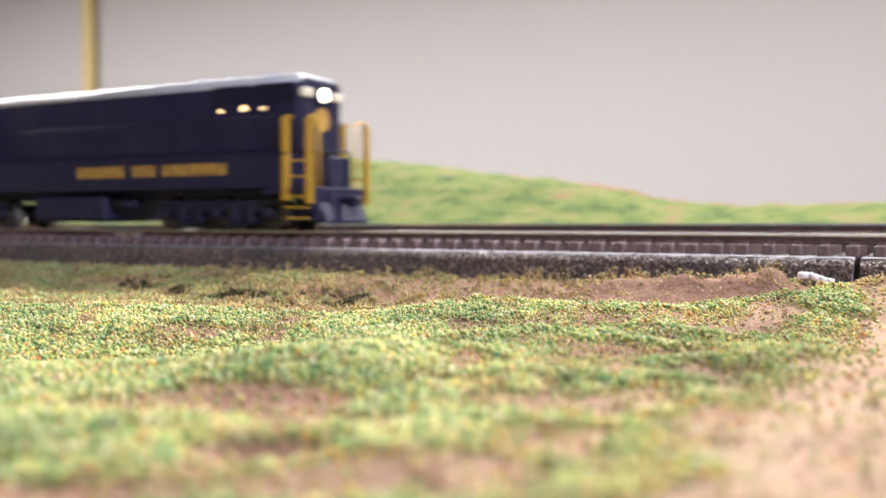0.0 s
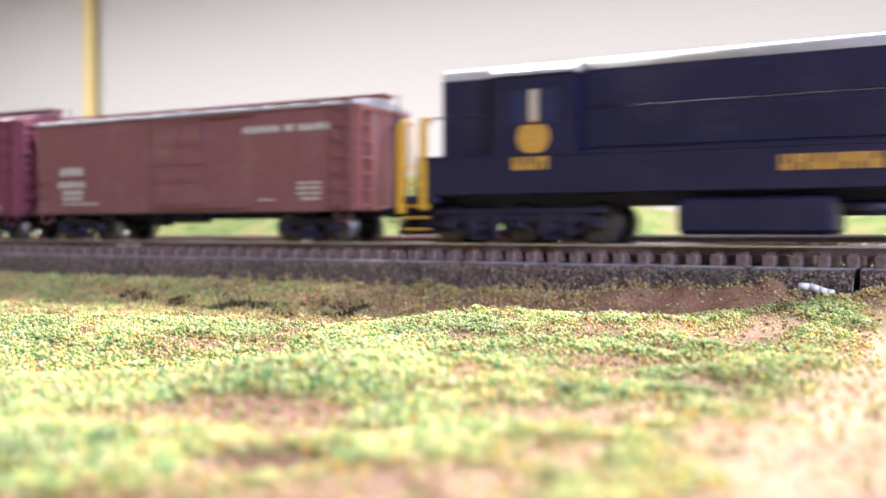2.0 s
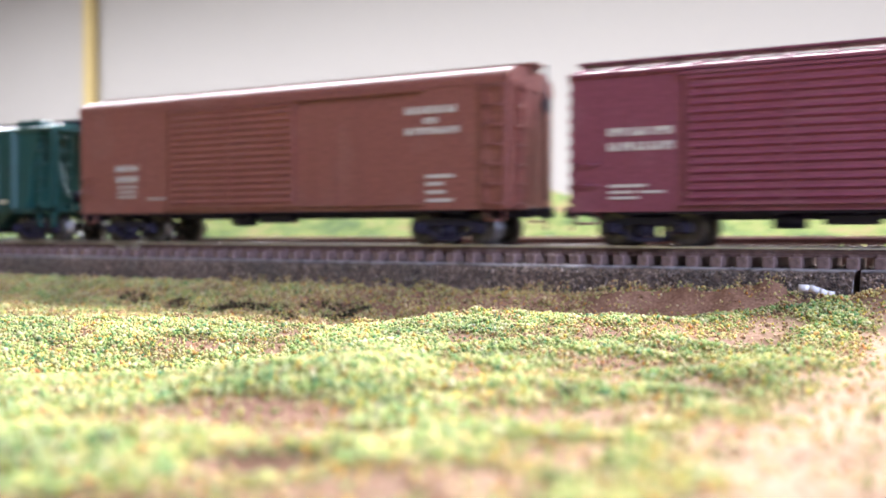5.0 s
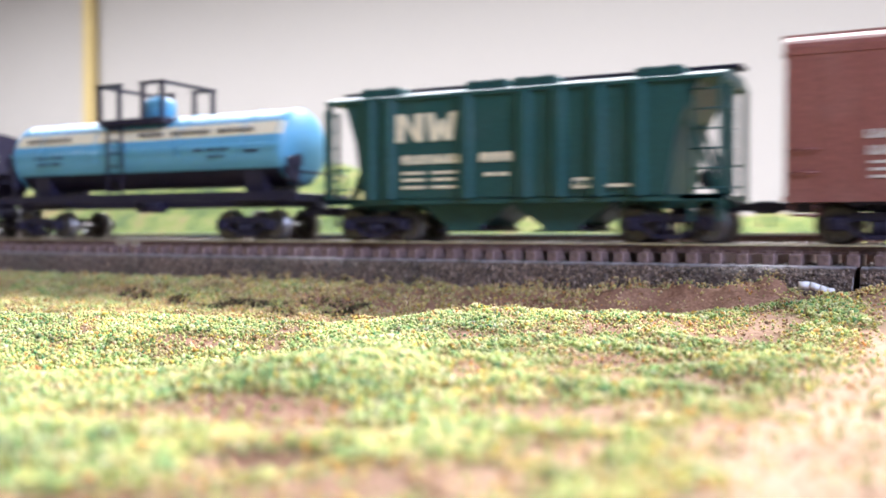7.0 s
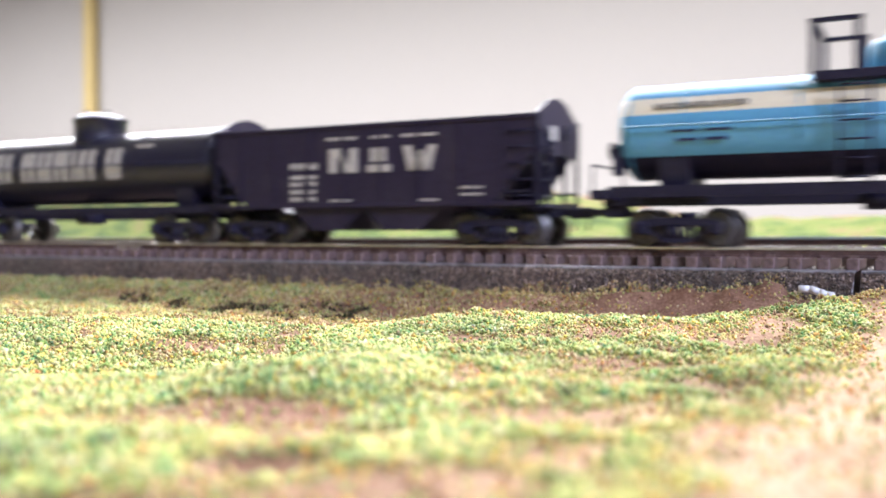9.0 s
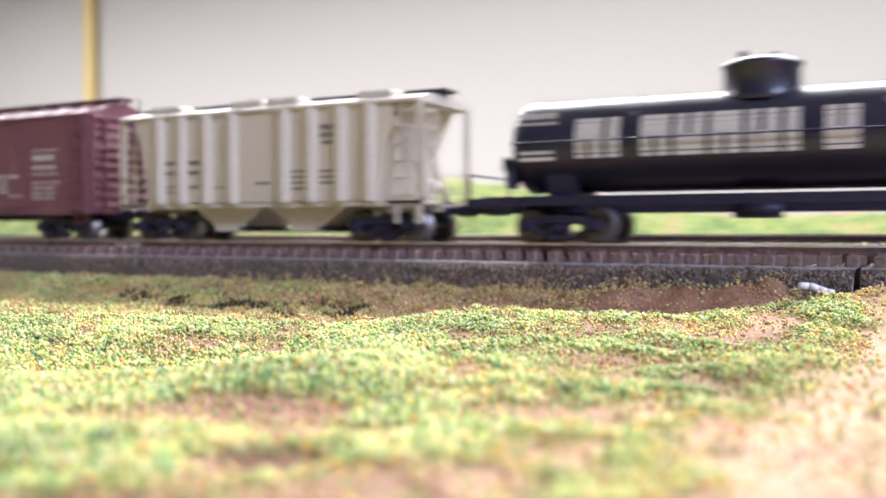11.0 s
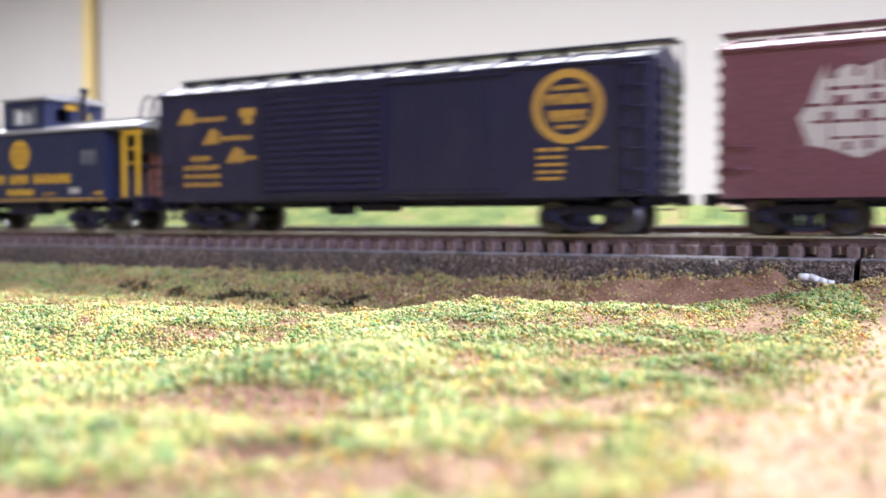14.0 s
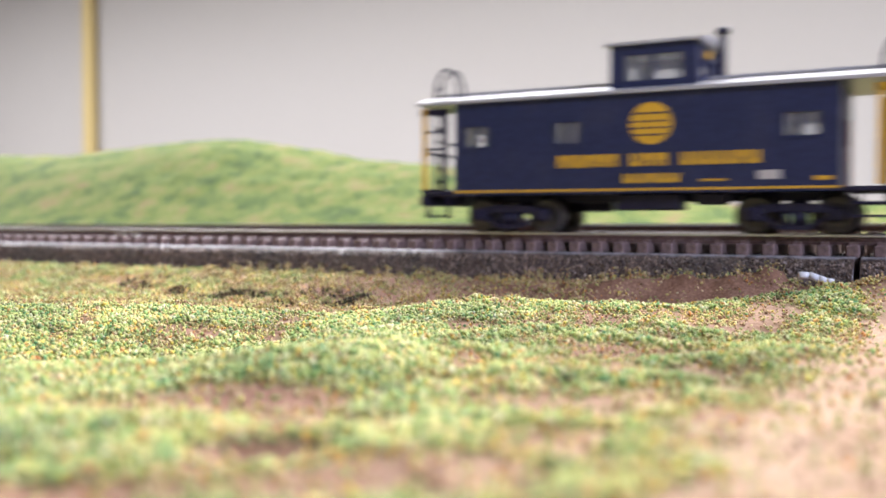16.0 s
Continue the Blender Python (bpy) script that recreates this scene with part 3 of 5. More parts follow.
def side_frame(parent, y, axles, r):
    s = 1 if y > 0 else -1
    bm = bmesh.new()
    a, b = axles[0], axles[-1]
    out = y + s * 1.0
    lo, hi = min(y - s * 0.9, out), max(y - s * 0.9, out)
    top = r + 2.8
    prism(bm, [(a - 2.4, r + 0.6), (a - 0.6, r + 1.8), (a + 3, top - 0.3), ((a + b) / 2 - 4, top), ((a + b) / 2 + 4, top), (b - 3, top - 0.3), (b + 0.6, r + 1.8), (b + 2.4, r + 0.6),
               (b + 2.2, r - 0.2), (b - 2.2, r + 0.2), ((a + b) / 2 + 4.4, top - 2.0), ((a + b) / 2 - 4.4, top - 2.0), (a + 2.2, r + 0.2), (a - 2.2, r - 0.2)], "y", lo, hi)
    for p, q in zip(axles, axles[1:]):
        m = (p + q) / 2
        prism(bm, [(p + 1.6, r + 0.4), (m - 3.6, 2.2), (m + 3.6, 2.2), (q - 1.6, r + 0.4), (q - 1.6, r - 0.9), (m + 3.2, 1.1), (m - 3.2, 1.1), (p + 1.6, r - 0.9)], "y", lo, hi)
        for k in (-1.9, 0.0, 1.9):
            rod(bm, (m + k, y, 2.0), (m + k, y, top - 1.6), 0.85, 8)
    for x in axles:
        box(bm, x - 1.9, x + 1.9, min(y - s * 1.2, y + s * 1.9), max(y - s * 1.2, y + s * 1.9), r - 1.6, r + 1.7, 0.35)
        rod(bm, (x, y + s * 1.6, r), (x, y + s * 2.3, r), 1.2, 10)
    return part("side_frame", bm, BLACK, parent)


def truck(parent, x, axles=(-9.65, 9.65), r=4.8):
    bm = bmesh.new()
    m = (axles[0] + axles[-1]) / 2
    box(bm, m - 2.2, m + 2.2, -12.4, 12.4, r + 0.4, r + 2.9, 0.3)
    rod(bm, (m, 0, r + 2.9), (m, 0, r + 4.4), 3.0, 12)
    for p in axles:
        inner = p + (3.4 if p < m else -3.4 if p > m else 3.4)
        box(bm, inner - 0.5, inner + 0.5, -10, 10, r - 1.2, r - 0.2)
    t = part("truck", bm, BLACK, parent, "black plastic freight truck")
    t.location = (x * MM, 0, 0)
    for y in (-12.3, 12.3):
        side_frame(t, y, axles, r)
    for p in axles:
        wheelset(r, t, p)
    return t


def coupler(parent, x, way, reach, z=9.4):
    bm = bmesh.new()
    lo, hi = sorted((x - way * 7, x + way * (reach - 2.4)))
    box(bm, lo, hi, -1.1, 1.1, z - 1.0, z + 1.0, 0.2)
    lo, hi = sorted((x + way * (reach - 2.9), x + way * (reach + 1.1)))
    box(bm, lo, hi, -2.3, 0.9, z - 1.7, z + 1.5, 0.5)
    lo, hi = sorted((x - way * 6.0, x + way * 0.8))
    box(bm, lo, hi, -2.4, 2.4, z - 1.5, z + 1.6, 0.3)
    rod(bm, (x + way * (reach - 1), -0.6, z - 1.6), (x + way * (reach - 1), -1.4, z - 5.2), 0.3, 5)
    return part("coupler", bm, BLACK, parent)


def ladder(parent, place, axis, width, zs, mat, name="ladder", rung=0.28, stiles=True, off=1.0):
    """place: the outer middle of the ladder; axis 'x' lies along a side, 'y' across an end. off: signed distance from the wall."""
    bm = bmesh.new()
    px, py = place
    h = width / 2
    for z in zs:
        if axis == "x":
            a, b = (px - h, py + off, z), (px + h, py + off, z)
            rod(bm, a, b, rung, 5)
            for e in (a, b):
                rod(bm, e, (e[0], py, z), rung, 5)
        else:
            a, b = (px + off, py - h, z), (px + off, py + h, z)
            rod(bm, a, b, rung, 5)
            for e in (a, b):
                rod(bm, e, (px, e[1], z), rung, 5)
    if stiles:
        for k in (-h, h):
            if axis == "x":
                box(bm, px + k - 0.35, px + k + 0.35, min(py, py + off * 1.1), max(py, py + off * 1.1), zs[0] - 1.2, zs[-1] + 1.2)
            else:
                box(bm, min(px, px + off * 1.1), max(px, px + off * 1.1), py + k - 0.35, py + k + 0.35, zs[0] - 1.2, zs[-1] + 1.2)
    return part(name, bm, mat, parent)


def lettering(parent, rows, mat, y=-17.0, label="lettering", name="lettering"):
    """Bars in place of writing; rows of (x0, x1, z0, z1, bars) on the near side."""
    rnd = random.Random(len(rows) * 7 + int(abs(rows[0][0]) * 10))
    for x0, x1, z0, z1, n in rows:
        bm = bmesh.new()
        x0, x1 = x0 + SHIFT[0], x1 + SHIFT[0]
        step = (x1 - x0) / n
        for k in range(n):
            w = step * (0.84 if n > 1 else 1.0) * rnd.uniform(0.9, 1.0)
            xa = x0 + k * step
            if n < 2 or z1 - z0 < 1.2:
                box(bm, xa, xa + w, y - 0.09, y + 0.05, z0, z1)
                continue
            # a bar cut by a short slit
            cut, zm = xa + w * rnd.uniform(0.33, 0.42), z0 + (z1 - z0) * rnd.uniform(0.35, 0.6)
            box(bm, xa, cut, y - 0.09, y + 0.05, z0, z1)
            box(bm, cut + w * 0.26, xa + w, y - 0.09, y + 0.05, z0, z1)
            box(bm, cut, cut + w * 0.26, y - 0.09, y + 0.05, *((z0, zm) if rnd.random() < 0.5 else (zm, z1)))
        row = part(name, bm, mat, parent, label)
    return row


def disc(parent, x, z, r, mat, y=-17.0, ring=0.0, name="emblem", label="round emblem"):
    bm = bmesh.new()
    n = 40
    pts = [(x + r * math.cos(k * math.tau / n), z + r * math.sin(k * math.tau / n)) for k in range(n)]
    if not ring:
        prism(bm, pts, "y", y - 0.1, y + 0.05)
    else:
        inn = [(x + (r - ring) * math.cos(k * math.tau / n), z + (r - ring) * math.sin(k * math.tau / n)) for k in range(n)]
        vs = [[bm.verts.new((p, yy, q)) for p, q in loop] for loop in (pts, inn) for yy in (y - 0.1, y + 0.05)]
        for k in range(n):
            j = (k + 1) % n
            for a, b in ((vs[0], vs[2]), (vs[0], vs[1]), (vs[2], vs[3])):
                bm.faces.new((a[k], a[j], b[j], b[k]))
        bmesh.ops.recalc_face_normals(bm, faces=bm.faces)
    return part(name, bm, mat, parent, label)


def pierced(bm, x0, x1, z0, z1, y, thick, holes):
    """A wall panel along x with rectangular openings (x0, x1, z0, z1)."""
    xs = sorted({x0, x1, *[h[0] for h in holes], *[h[1] for h in holes]})
    zs = sorted({z0, z1, *[h[2] for h in holes], *[h[3] for h in holes]})
    def solid(i, k):
        if not (0 <= i < len(xs) - 1 and 0 <= k < len(zs) - 1):
            return False
        mx, mz = (xs[i] + xs[i + 1]) / 2, (zs[k] + zs[k + 1]) / 2
        return not any(q[0] < mx < q[1] and q[2] < mz < q[3] for q in holes)
    made = {}

    def at(i, k, back):
        if (i, k, back) not in made:
            made[i, k, back] = bm.verts.new((xs[i], y + (thick if back else 0), zs[k]))
        return made[i, k, back]
    fresh = []
    for i in range(len(xs) - 1):
        for k in range(len(zs) - 1):
            if not solid(i, k):
                continue
            ring = ((i, k), (i + 1, k), (i + 1, k + 1), (i, k + 1))
            fresh.append(bm.faces.new([at(*p, False) for p in ring]))
            fresh.append(bm.faces.new([at(*p, True) for p in ring[::-1]]))
            for (p, q), (di, dk) in zip(zip(ring, ring[1:] + ring[:1]), ((0, -1), (1, 0), (0, 1), (-1, 0))):
                if not solid(i + di, k + dk):
                    fresh.append(bm.faces.new((at(*p, False), at(*p, True), at(*q, True), at(*q, False))))
    bmesh.ops.recalc_face_normals(bm, faces=fresh)
    return bm


def vehicle(name, label, category, q0, q1):
    ob = empty(name, label, category, "vehicles of the train")
    TRAIN.append((ob, (q0 + q1) / 2))
    return ob, (q1 - q0) / 2


def boxcar(label, q0, q1, z0, z1, ridge, mat, roofmat, endmat, door, trucks, ribs, ends="ribbed", rounded=False, gap=6.0):
    car, h = vehicle("boxcar", label, "boxcar", q0, q1)
    w = 16.6
    body = part("body", box(bmesh.new(), -h, h, -w, w, z0, z1, 0.3), mat, car)
    # raised sill and top plate along the sides, riveted seams between panels
    for y in (-w - 0.25, w - 0.05):
        part("side_sill", box(bmesh.new(), -h + 0.2, h - 0.2, y, y + 0.3, z0 - 0.1, z0 + 1.0), mat, body)
        part("top_plate", box(bmesh.new(), -h + 0.2, h - 0.2, y, y + 0.3, z1 - 1.1, z1 - 0.1), mat, body)
        k = -h + 8.5
        while k < h - 4:
            if not door[0] - 1 < k < door[1] + 1:
                part("side_seam", box(bmesh.new(), k - 0.22, k + 0.22, y + 0.1, y + 0.28, z0 + 1, z1 - 1.1), mat, body)
            k += 8.6
    # roof
    bm = bmesh.new()
    if rounded:
        outline = [(-w - 0.3, z1 - 0.2)] + [(-(w + 0.3) * math.cos(a), z1 + 0.2 + (ridge - z1 - 1.4) * math.sin(a) ** 0.8) for a in np.linspace(0.05, math.pi - 0.05, 18)] + [(w + 0.3, z1 - 0.2)]
        prism(bm, outline, "x", -h - 0.2, h + 0.2, smooth=False)
    else:
        prism(bm, [(-w - 0.8, z1 - 0.5), (-w - 0.8, z1 + 0.25), (0, ridge - 1.8), (w + 0.8, z1 + 0.25), (w + 0.8, z1 - 0.5)], "x", -h - 0.5, h + 0.5)
    roof = part("roof", bm, roofmat, car)
    if not rounded:
        rise = ridge - 2.05 - z1
        for k in np.linspace(-h + 1, h - 1, ribs):
            for s in (-1, 1):
                bm = prism(bmesh.new(), [(k - 0.55, 0), (k + 0.55, 0), (k + 0.35, 0.55), (k - 0.35, 0.55)], "y", 0, 1)
                for v in bm.verts:
                    f = v.co.y
                    v.co = (v.co.x, s * (1.5 + f * (w - 1.2)), z1 + 0.2 + rise * (1 - f * 0.96) + v.co.z)
                bmesh.ops.recalc_face_normals(bm, faces=bm.faces)
                part("roof_rib", bm, roofmat, roof)
    for y in (-3.2, -1.0, 1.2):
        part("running_board", box(bmesh.new(), -h - 2.6, h + 2.6, y, y + 2.0, ridge - 0.75, ridge, 0.1), endmat if not rounded else mat, roof, "narrow roof walk plank")
    for k in np.linspace(-h - 1.5, h + 1.5, 12):
        part("walk_bracket", box(bmesh.new(), k - 0.4, k + 0.4, -2.6, 2.6, ridge - (2.2 if abs(k) < h else 1.6), ridge - 0.7), endmat, roof)
    # doors
    d0, d1, style = door
    slat = None
    for y in (-w - 0.85, w + 0.05):
        bm = box(bmesh.new(), d0, d1, y, y + 0.8, z0 + 2.2, z1 - 1.8, 0.15)
        spots = []
        yo = y - 0.35 if y < 0 else y + 0.8
        if style == "louvred":
            n = 15
            for k in range(n):
                z = z0 + 3.2 + k * (z1 - z0 - 6.2) / (n - 1)
                spots += [((d0 * 3 + d1) / 4, z, (d1 - d0) / 2 - 1.7), ((d0 + d1 * 3) / 4, z, (d1 - d0) / 2 - 1.7)]
        elif style == "ribbed":
            for k in range(8):
                z = z0 + 4.2 + k * (z1 - z0 - 8.2) / 7
                spots += [((d0 + d1) / 2, z, d1 - d0 - 2)]
        else:
            for z in (z0 + 3, z0 + 10.5, z0 + 16.5, z0 + 23, z1 - 3):
                part("batten", box(bmesh.new(), d0 + 0.8, d1 - 0.8, yo, yo + 0.4, z - 0.3, z + 0.3), mat, car)
        door_leaf = part("door", bm, mat, car, "sliding side door")
        for k in (d0 + 0.4, (d0 + d1) / 2, d1 - 0.4):
            part("stile", box(bmesh.new(), k - 0.45, k + 0.45, yo, yo + 0.4, z0 + 2.2, z1 - 1.8), mat, door_leaf)
        for x, z, wide in spots:
            if slat is None:
                slat = part("slat", prism(bmesh.new(), [(-0.55, 0), (0.1, 0.8), (0.1, -0.8)], "x", -wide / 2, wide / 2), mat, door_leaf)
                one = slat
            else:
                one = new("slat", slat.data)
                one.parent = door_leaf
            one.location = (x * MM, (y if y < 0 else y + 0.8) * MM, z * MM)
            one.rotation_euler = (0, 0, 0 if y < 0 else math.pi)
    for y in (-w - 1.25, w + 0.25):
        for z in (z1 - 1.8, z0 + 1.4):
            part("door_track", box(bmesh.new(), d0 - 2, min(d1 + (d1 - d0) * 0.9, h - 10), y, y + 1.0, z, z + 0.8), mat, body)
    # ends
    for s in (-1, 1):
        bm = bmesh.new()
        x = s * h
        if ends == "ribbed":
            n = 10
            for k in range(n):
                z = z0 + 3.0 + k * (z1 - z0 - 4.0) / (n - 1)
                part("end_rib", prism(bmesh.new(), [(x, z - 1.15), (x + s * 0.9, z - 0.45), (x + s * 0.9, z + 0.45), (x, z + 1.15)], "y", -w + 1.2, w - 1.2), endmat, body)
        else:
            for y in (-8.5, 0.0, 8.5):
                lo, hi = sorted((x, x + s * 0.5))
                box(bm, lo, hi, y - 0.6, y + 0.6, z0, z1)
            for z in (z0 + 0.8, z1 - 0.9):
                lo, hi = sorted((x, x + s * 0.5))
                box(bm, lo, hi, -w + 0.3, w - 0.3, z - 0.6, z + 0.6)
        prism(bm, [(-w, z1 - 0.2), (w, z1 - 0.2), (0, ridge - 2.0)], "x", *sorted((x - s * 0.3, x + s * 0.25)))
        part("car_end", bm, endmat, body, "car end with pressed ribs")
        zs = [z0 + 1.5 + k * (z1 - z0 - 3.2) / 6 for k in range(7)]
        for y, o in ((-w, -1.0), (w, 1.0)):
            near_full = (s > 0) == (y < 0)
            ladder(body, (s * (h - 4.4), y), "x", 6.2, zs if near_full else zs[1:3], mat, off=o, stiles=near_full, name="ladder" if near_full else "grab_iron")
        ladder(body, (x, -w + 4.2) if s > 0 else (x, w - 4.2), "y", 6.0, zs, endmat, off=s * 1.5)
        bm = bmesh.new()
        rod(bm, (x + s * 2.4, 6.0, z0 + 3), (x + s * 2.4, 6.0, ridge + 0.6), 0.35, 6)
        lathe(bm, [(-0.25, 2.6), (0.25, 2.6)], "x", (x + s * 2.4, 6.0, z1 - 5), 14)
        part("brake_wheel", bm, BLACK, body)
        coupler(car, x, s, gap)
        for y in (-w + 0.6, w - 0.6):
            bm = chain(bmesh.new(), [(s * (h - 7.2), y, z0 + 0.3), (s * (h - 7.2), y, z0 - 3.2), (s * (h - 1.6), y, z0 - 3.2), (s * (h - 1.6), y, z0 + 0.3)], 0.32)
            part("stirrup_step", bm, mat, body)
    # underframe
    under = part("underframe", box(bmesh.new(), -h + 3, h - 3, -3.4, 3.4, z0 - 2.2, z0 + 0.1), BLACK, car)
    for k in np.linspace(-h + 16, h - 16, 7):
        part("cross_bearer", box(bmesh.new(), k - 0.6, k + 0.6, -w + 0.8, w - 0.8, z0 - 1.2, z0 + 0.1), BLACK, under)
    part("brake_valve", box(bmesh.new(), -8, 5, -11, -5.5, z0 - 3.6, z0 - 0.9, 0.5), BLACK, under)
    part("air_reservoir", rod(bmesh.new(), (-12, -8, z0 - 2.4), (-20, -8, z0 - 2.4), 2.2, 10), BLACK, under)
    part("side_girder", box(bmesh.new(), -h + 14, h - 14, -w + 0.9, -w + 1.5, z0 - 0.8, z0 + 0.1), BLACK, under)
    for s in (-1, 1):
        truck(car, s * trucks)
    return car, body


def build_boxcars():
    car, body = boxcar("weathered oxide-red wooden boxcar with pale lettering on the track", -415.7, -273.8, 9.8, 42.8, 47.0, OXIDE, ROOFSHEEN, RUSTRED, (-11, 12, "plain"), 51, 13, "flat")
    lettering(body, [(28, 43, 35.0, 37.2, 9), (45, 48, 35.0, 37.2, 1), (50, 63.6, 35.0, 37.2, 6)], WHITE, -16.75, "white company lettering shown as bars")
    lettering(body, [(-58, -46, 23.4, 26.4, 4), (-59, -45, 19.0, 21.4, 5), (-57, -46, 16.6, 18.0, 1), (-57, -46, 14.6, 15.8, 1), (-57, -38, 12.9, 13.5, 1)], WHITE, -16.75)
    lettering(body, [(49.6, 59.5, 18.2, 18.9, 2), (49.6, 59.5, 16.6, 17.4, 2), (49.6, 59.5, 14.9, 15.7, 2), (51, 58.5, 13.3, 14.0, 1), (34, 41, 13.2, 13.7, 1)], WHITE, -16.75)

    car, body = boxcar("maroon boxcar with double ribbed doors and white lettering on the track", -568.9, -426.4, 9.1, 45.5, 51.4, MAROON, MAROON, MAROON, (-39.5, 9, "louvred"), 51, 14)
    lettering(body, [(26.5, 54, 37.2, 39.4, 7), (33.5, 47, 33.0, 35.4, 3), (26, 55.5, 28.8, 31.4, 7)], WHITE, -16.75, "white company lettering shown as bars")
    lettering(body, [(-60.6, -42.6, 28.9, 31.0, 3), (-60.6, -42.4, 25.0, 27.2, 5), (-60.3, -50, 15.4, 16.2, 1), (-60.3, -44, 13.8, 14.5, 2), (-60.3, -52, 12.3, 13, 1), (-40, -36, 13, 14, 1)], WHITE, -16.75)
    lettering(body, [(47.4, 56.2, 21.2, 21.9, 1), (48, 54.5, 19.6, 20.3, 1), (48, 54.5, 18, 18.7, 1), (48, 54.5, 16.4, 17.1, 1), (41, 47, 12.4, 13, 1), (57, 62, 11.8, 12.8, 1)], WHITE, -16.75)

    car, body = boxcar("tall red-brown double-door boxcar with rounded roof on the track", -757.0, -587.0, 10.2, 46.6, 53.0, BROWN, BROWN, BROWN, (-40.6, 11.5, "louvred"), 64, 13, "flat", rounded=True)
    lettering(body, [(-67, -56, 24.9, 27.0, 4), (-66.5, -56, 21.0, 23.2, 5), (-66, -56.5, 19.0, 19.7, 1), (-66, -56.5, 17.3, 18, 1), (-66, -56.5, 15.6, 16.3, 1), (-52, -43, 14.8, 15.4, 1)], WHITE, -16.75)
    lettering(body, [(51.7, 69, 38.2, 40.4, 5), (58, 63, 35.2, 37, 2), (51.7, 70, 32.2, 34.2, 6), (58.7, 68, 19.4, 20.4, 1), (58.7, 65, 17.2, 18.2, 1), (58.7, 65, 14.8, 15.8, 1), (58.7, 68, 12.4, 13.4, 1)], WHITE, -16.75)

    car, body = boxcar("plum-brown boxcar with louvred door and large pale shield on the track", -1623.0, -1482.0, 9.4, 46.0, 53.0, PLUM, PLUM, PLUM, (-12, 12, "ribbed"), 51, 14)
    bm = bmesh.new()
    prism(bm, [(-46, 41), (-44.5, 38.6), (-41, 40.6), (-38, 39.8), (-32.5, 41.4), (-32, 36.4), (-29, 34.6), (-25, 32.8), (-26.5, 29), (-28.5, 24.4), (-33, 20.6), (-38.5, 18.4), (-44, 20.6),
               (-49.5, 21.8), (-51, 26), (-52, 28.5), (-49.5, 32), (-48, 36.5)], "y", -16.72, -16.55)
    shield = part("emblem", bm, WHITE, body, "large pale shield emblem")
    lettering(shield, [(-46, -43.6, 37.4, 40.6, 1), (-39.6, -38.4, 37.6, 41.6, 1), (-34.6, -33.6, 36.4, 40.6, 1), (-45.6, -32.6, 34.6, 35.5, 3), (-50, -30.5, 30.9, 31.7, 4), (-44, -41, 31.7, 33.4, 1),
                       (-36, -33.6, 32.0, 33.6, 1), (-49, -28.5, 26.9, 27.7, 5), (-46.4, -44.2, 27.7, 29.6, 1), (-38.6, -36.4, 27.7, 29.8, 1), (-32, -30, 27.7, 29.4, 1), (-45, -33, 23.0, 23.7, 3),
                       (-42, -40.2, 20.4, 22.4, 1), (-37.4, -35.4, 20.6, 22.6, 1)], PLUM, -16.72, "brown lines across the emblem")
    lettering(body, [(40.5, 55.2, 33.0, 33.5, 1), (41, 53.5, 29.4, 31.6, 4), (41, 54, 26.2, 27.6, 6), (40.5, 55.2, 24.2, 24.7, 1), (40.5, 58, 20.9, 21.5, 2), (40.5, 54.5, 18.9, 19.6, 2), (40.5, 54.5, 16.9, 17.6, 2), (40.5, 54, 15.2, 15.8, 2)], WHITE, -16.75)
    lettering(body, [(19, 35.4, 23.4, 24.4, 2), (19, 28, 21.4, 22.2, 2), (19, 28, 19.6, 20.4, 2), (19, 28, 17.8, 18.6, 1), (28, 36, 16.2, 16.7, 1)], WHITE, -17.2)
    part("door", box(bmesh.new(), 12.6, 39, -17.15, -16.5, 11.8, 43.6, 0.15), PLUM, body, "second plain door leaf")

    car, body = boxcar("glossy black boxcar with gold ring emblem and script on the track", -1811.5, -1640.5, 10.2, 46.2, 53.2, CARBLACK, CARBLACK, CARBLACK, (-40, 5, "louvred"), 66, 16)
    disc(body, 62.8, 34.6, 10.1, GOLD, -16.7, 2.3, label="gold ring emblem")
    lettering(body, [(58.5, 67.5, 39.0, 40.4, 4), (56.5, 69.5, 35.2, 38.0, 5), (57.5, 68.5, 30.6, 33.6, 4), (59.5, 66.5, 28.6, 29.6, 3)], GOLD, -16.75, "gold lettering bars inside the ring")
    lettering(body, [(54, 63, 22.6, 23.6, 2), (66, 74, 22.8, 23.6, 2), (54, 63, 20.6, 21.4, 2), (54, 63, 18.6, 19.4, 1), (54, 63, 16.6, 17.4, 2), (54, 62, 14.8, 15.6, 1)], GOLD, -16.75)
    bm = bmesh.new()
    for x, z in ((-77, 36), (-66, 29.0), (-56, 22.6)):
        prism(bm, [(x, z), (x + 2.2, z), (x + 6.4, z + 4.6), (x + 4.6, z + 5.2), (x + 3.6, z + 5.2)], "y", -16.72, -16.5)
        prism(bm, [(x + 3.2, z), (x + 7.0, z), (x + 7.4, z + 3.8), (x + 5.2, z + 4.6)], "y", -16.73, -16.51)
    part("lettering", bm, GOLD, body, "gold slanting initials drawn as plain shapes")
    lettering(body, [(-69.5, -56, 36.6, 38, 5), (-58, -45, 30, 31.4, 5), (-48.5, -43.4, 23.4, 24.8, 3), (-50, -43.5, 37.5, 40.2, 1), (-48.5, -45, 35.0, 37.4, 1)], GOLD, -16.75)
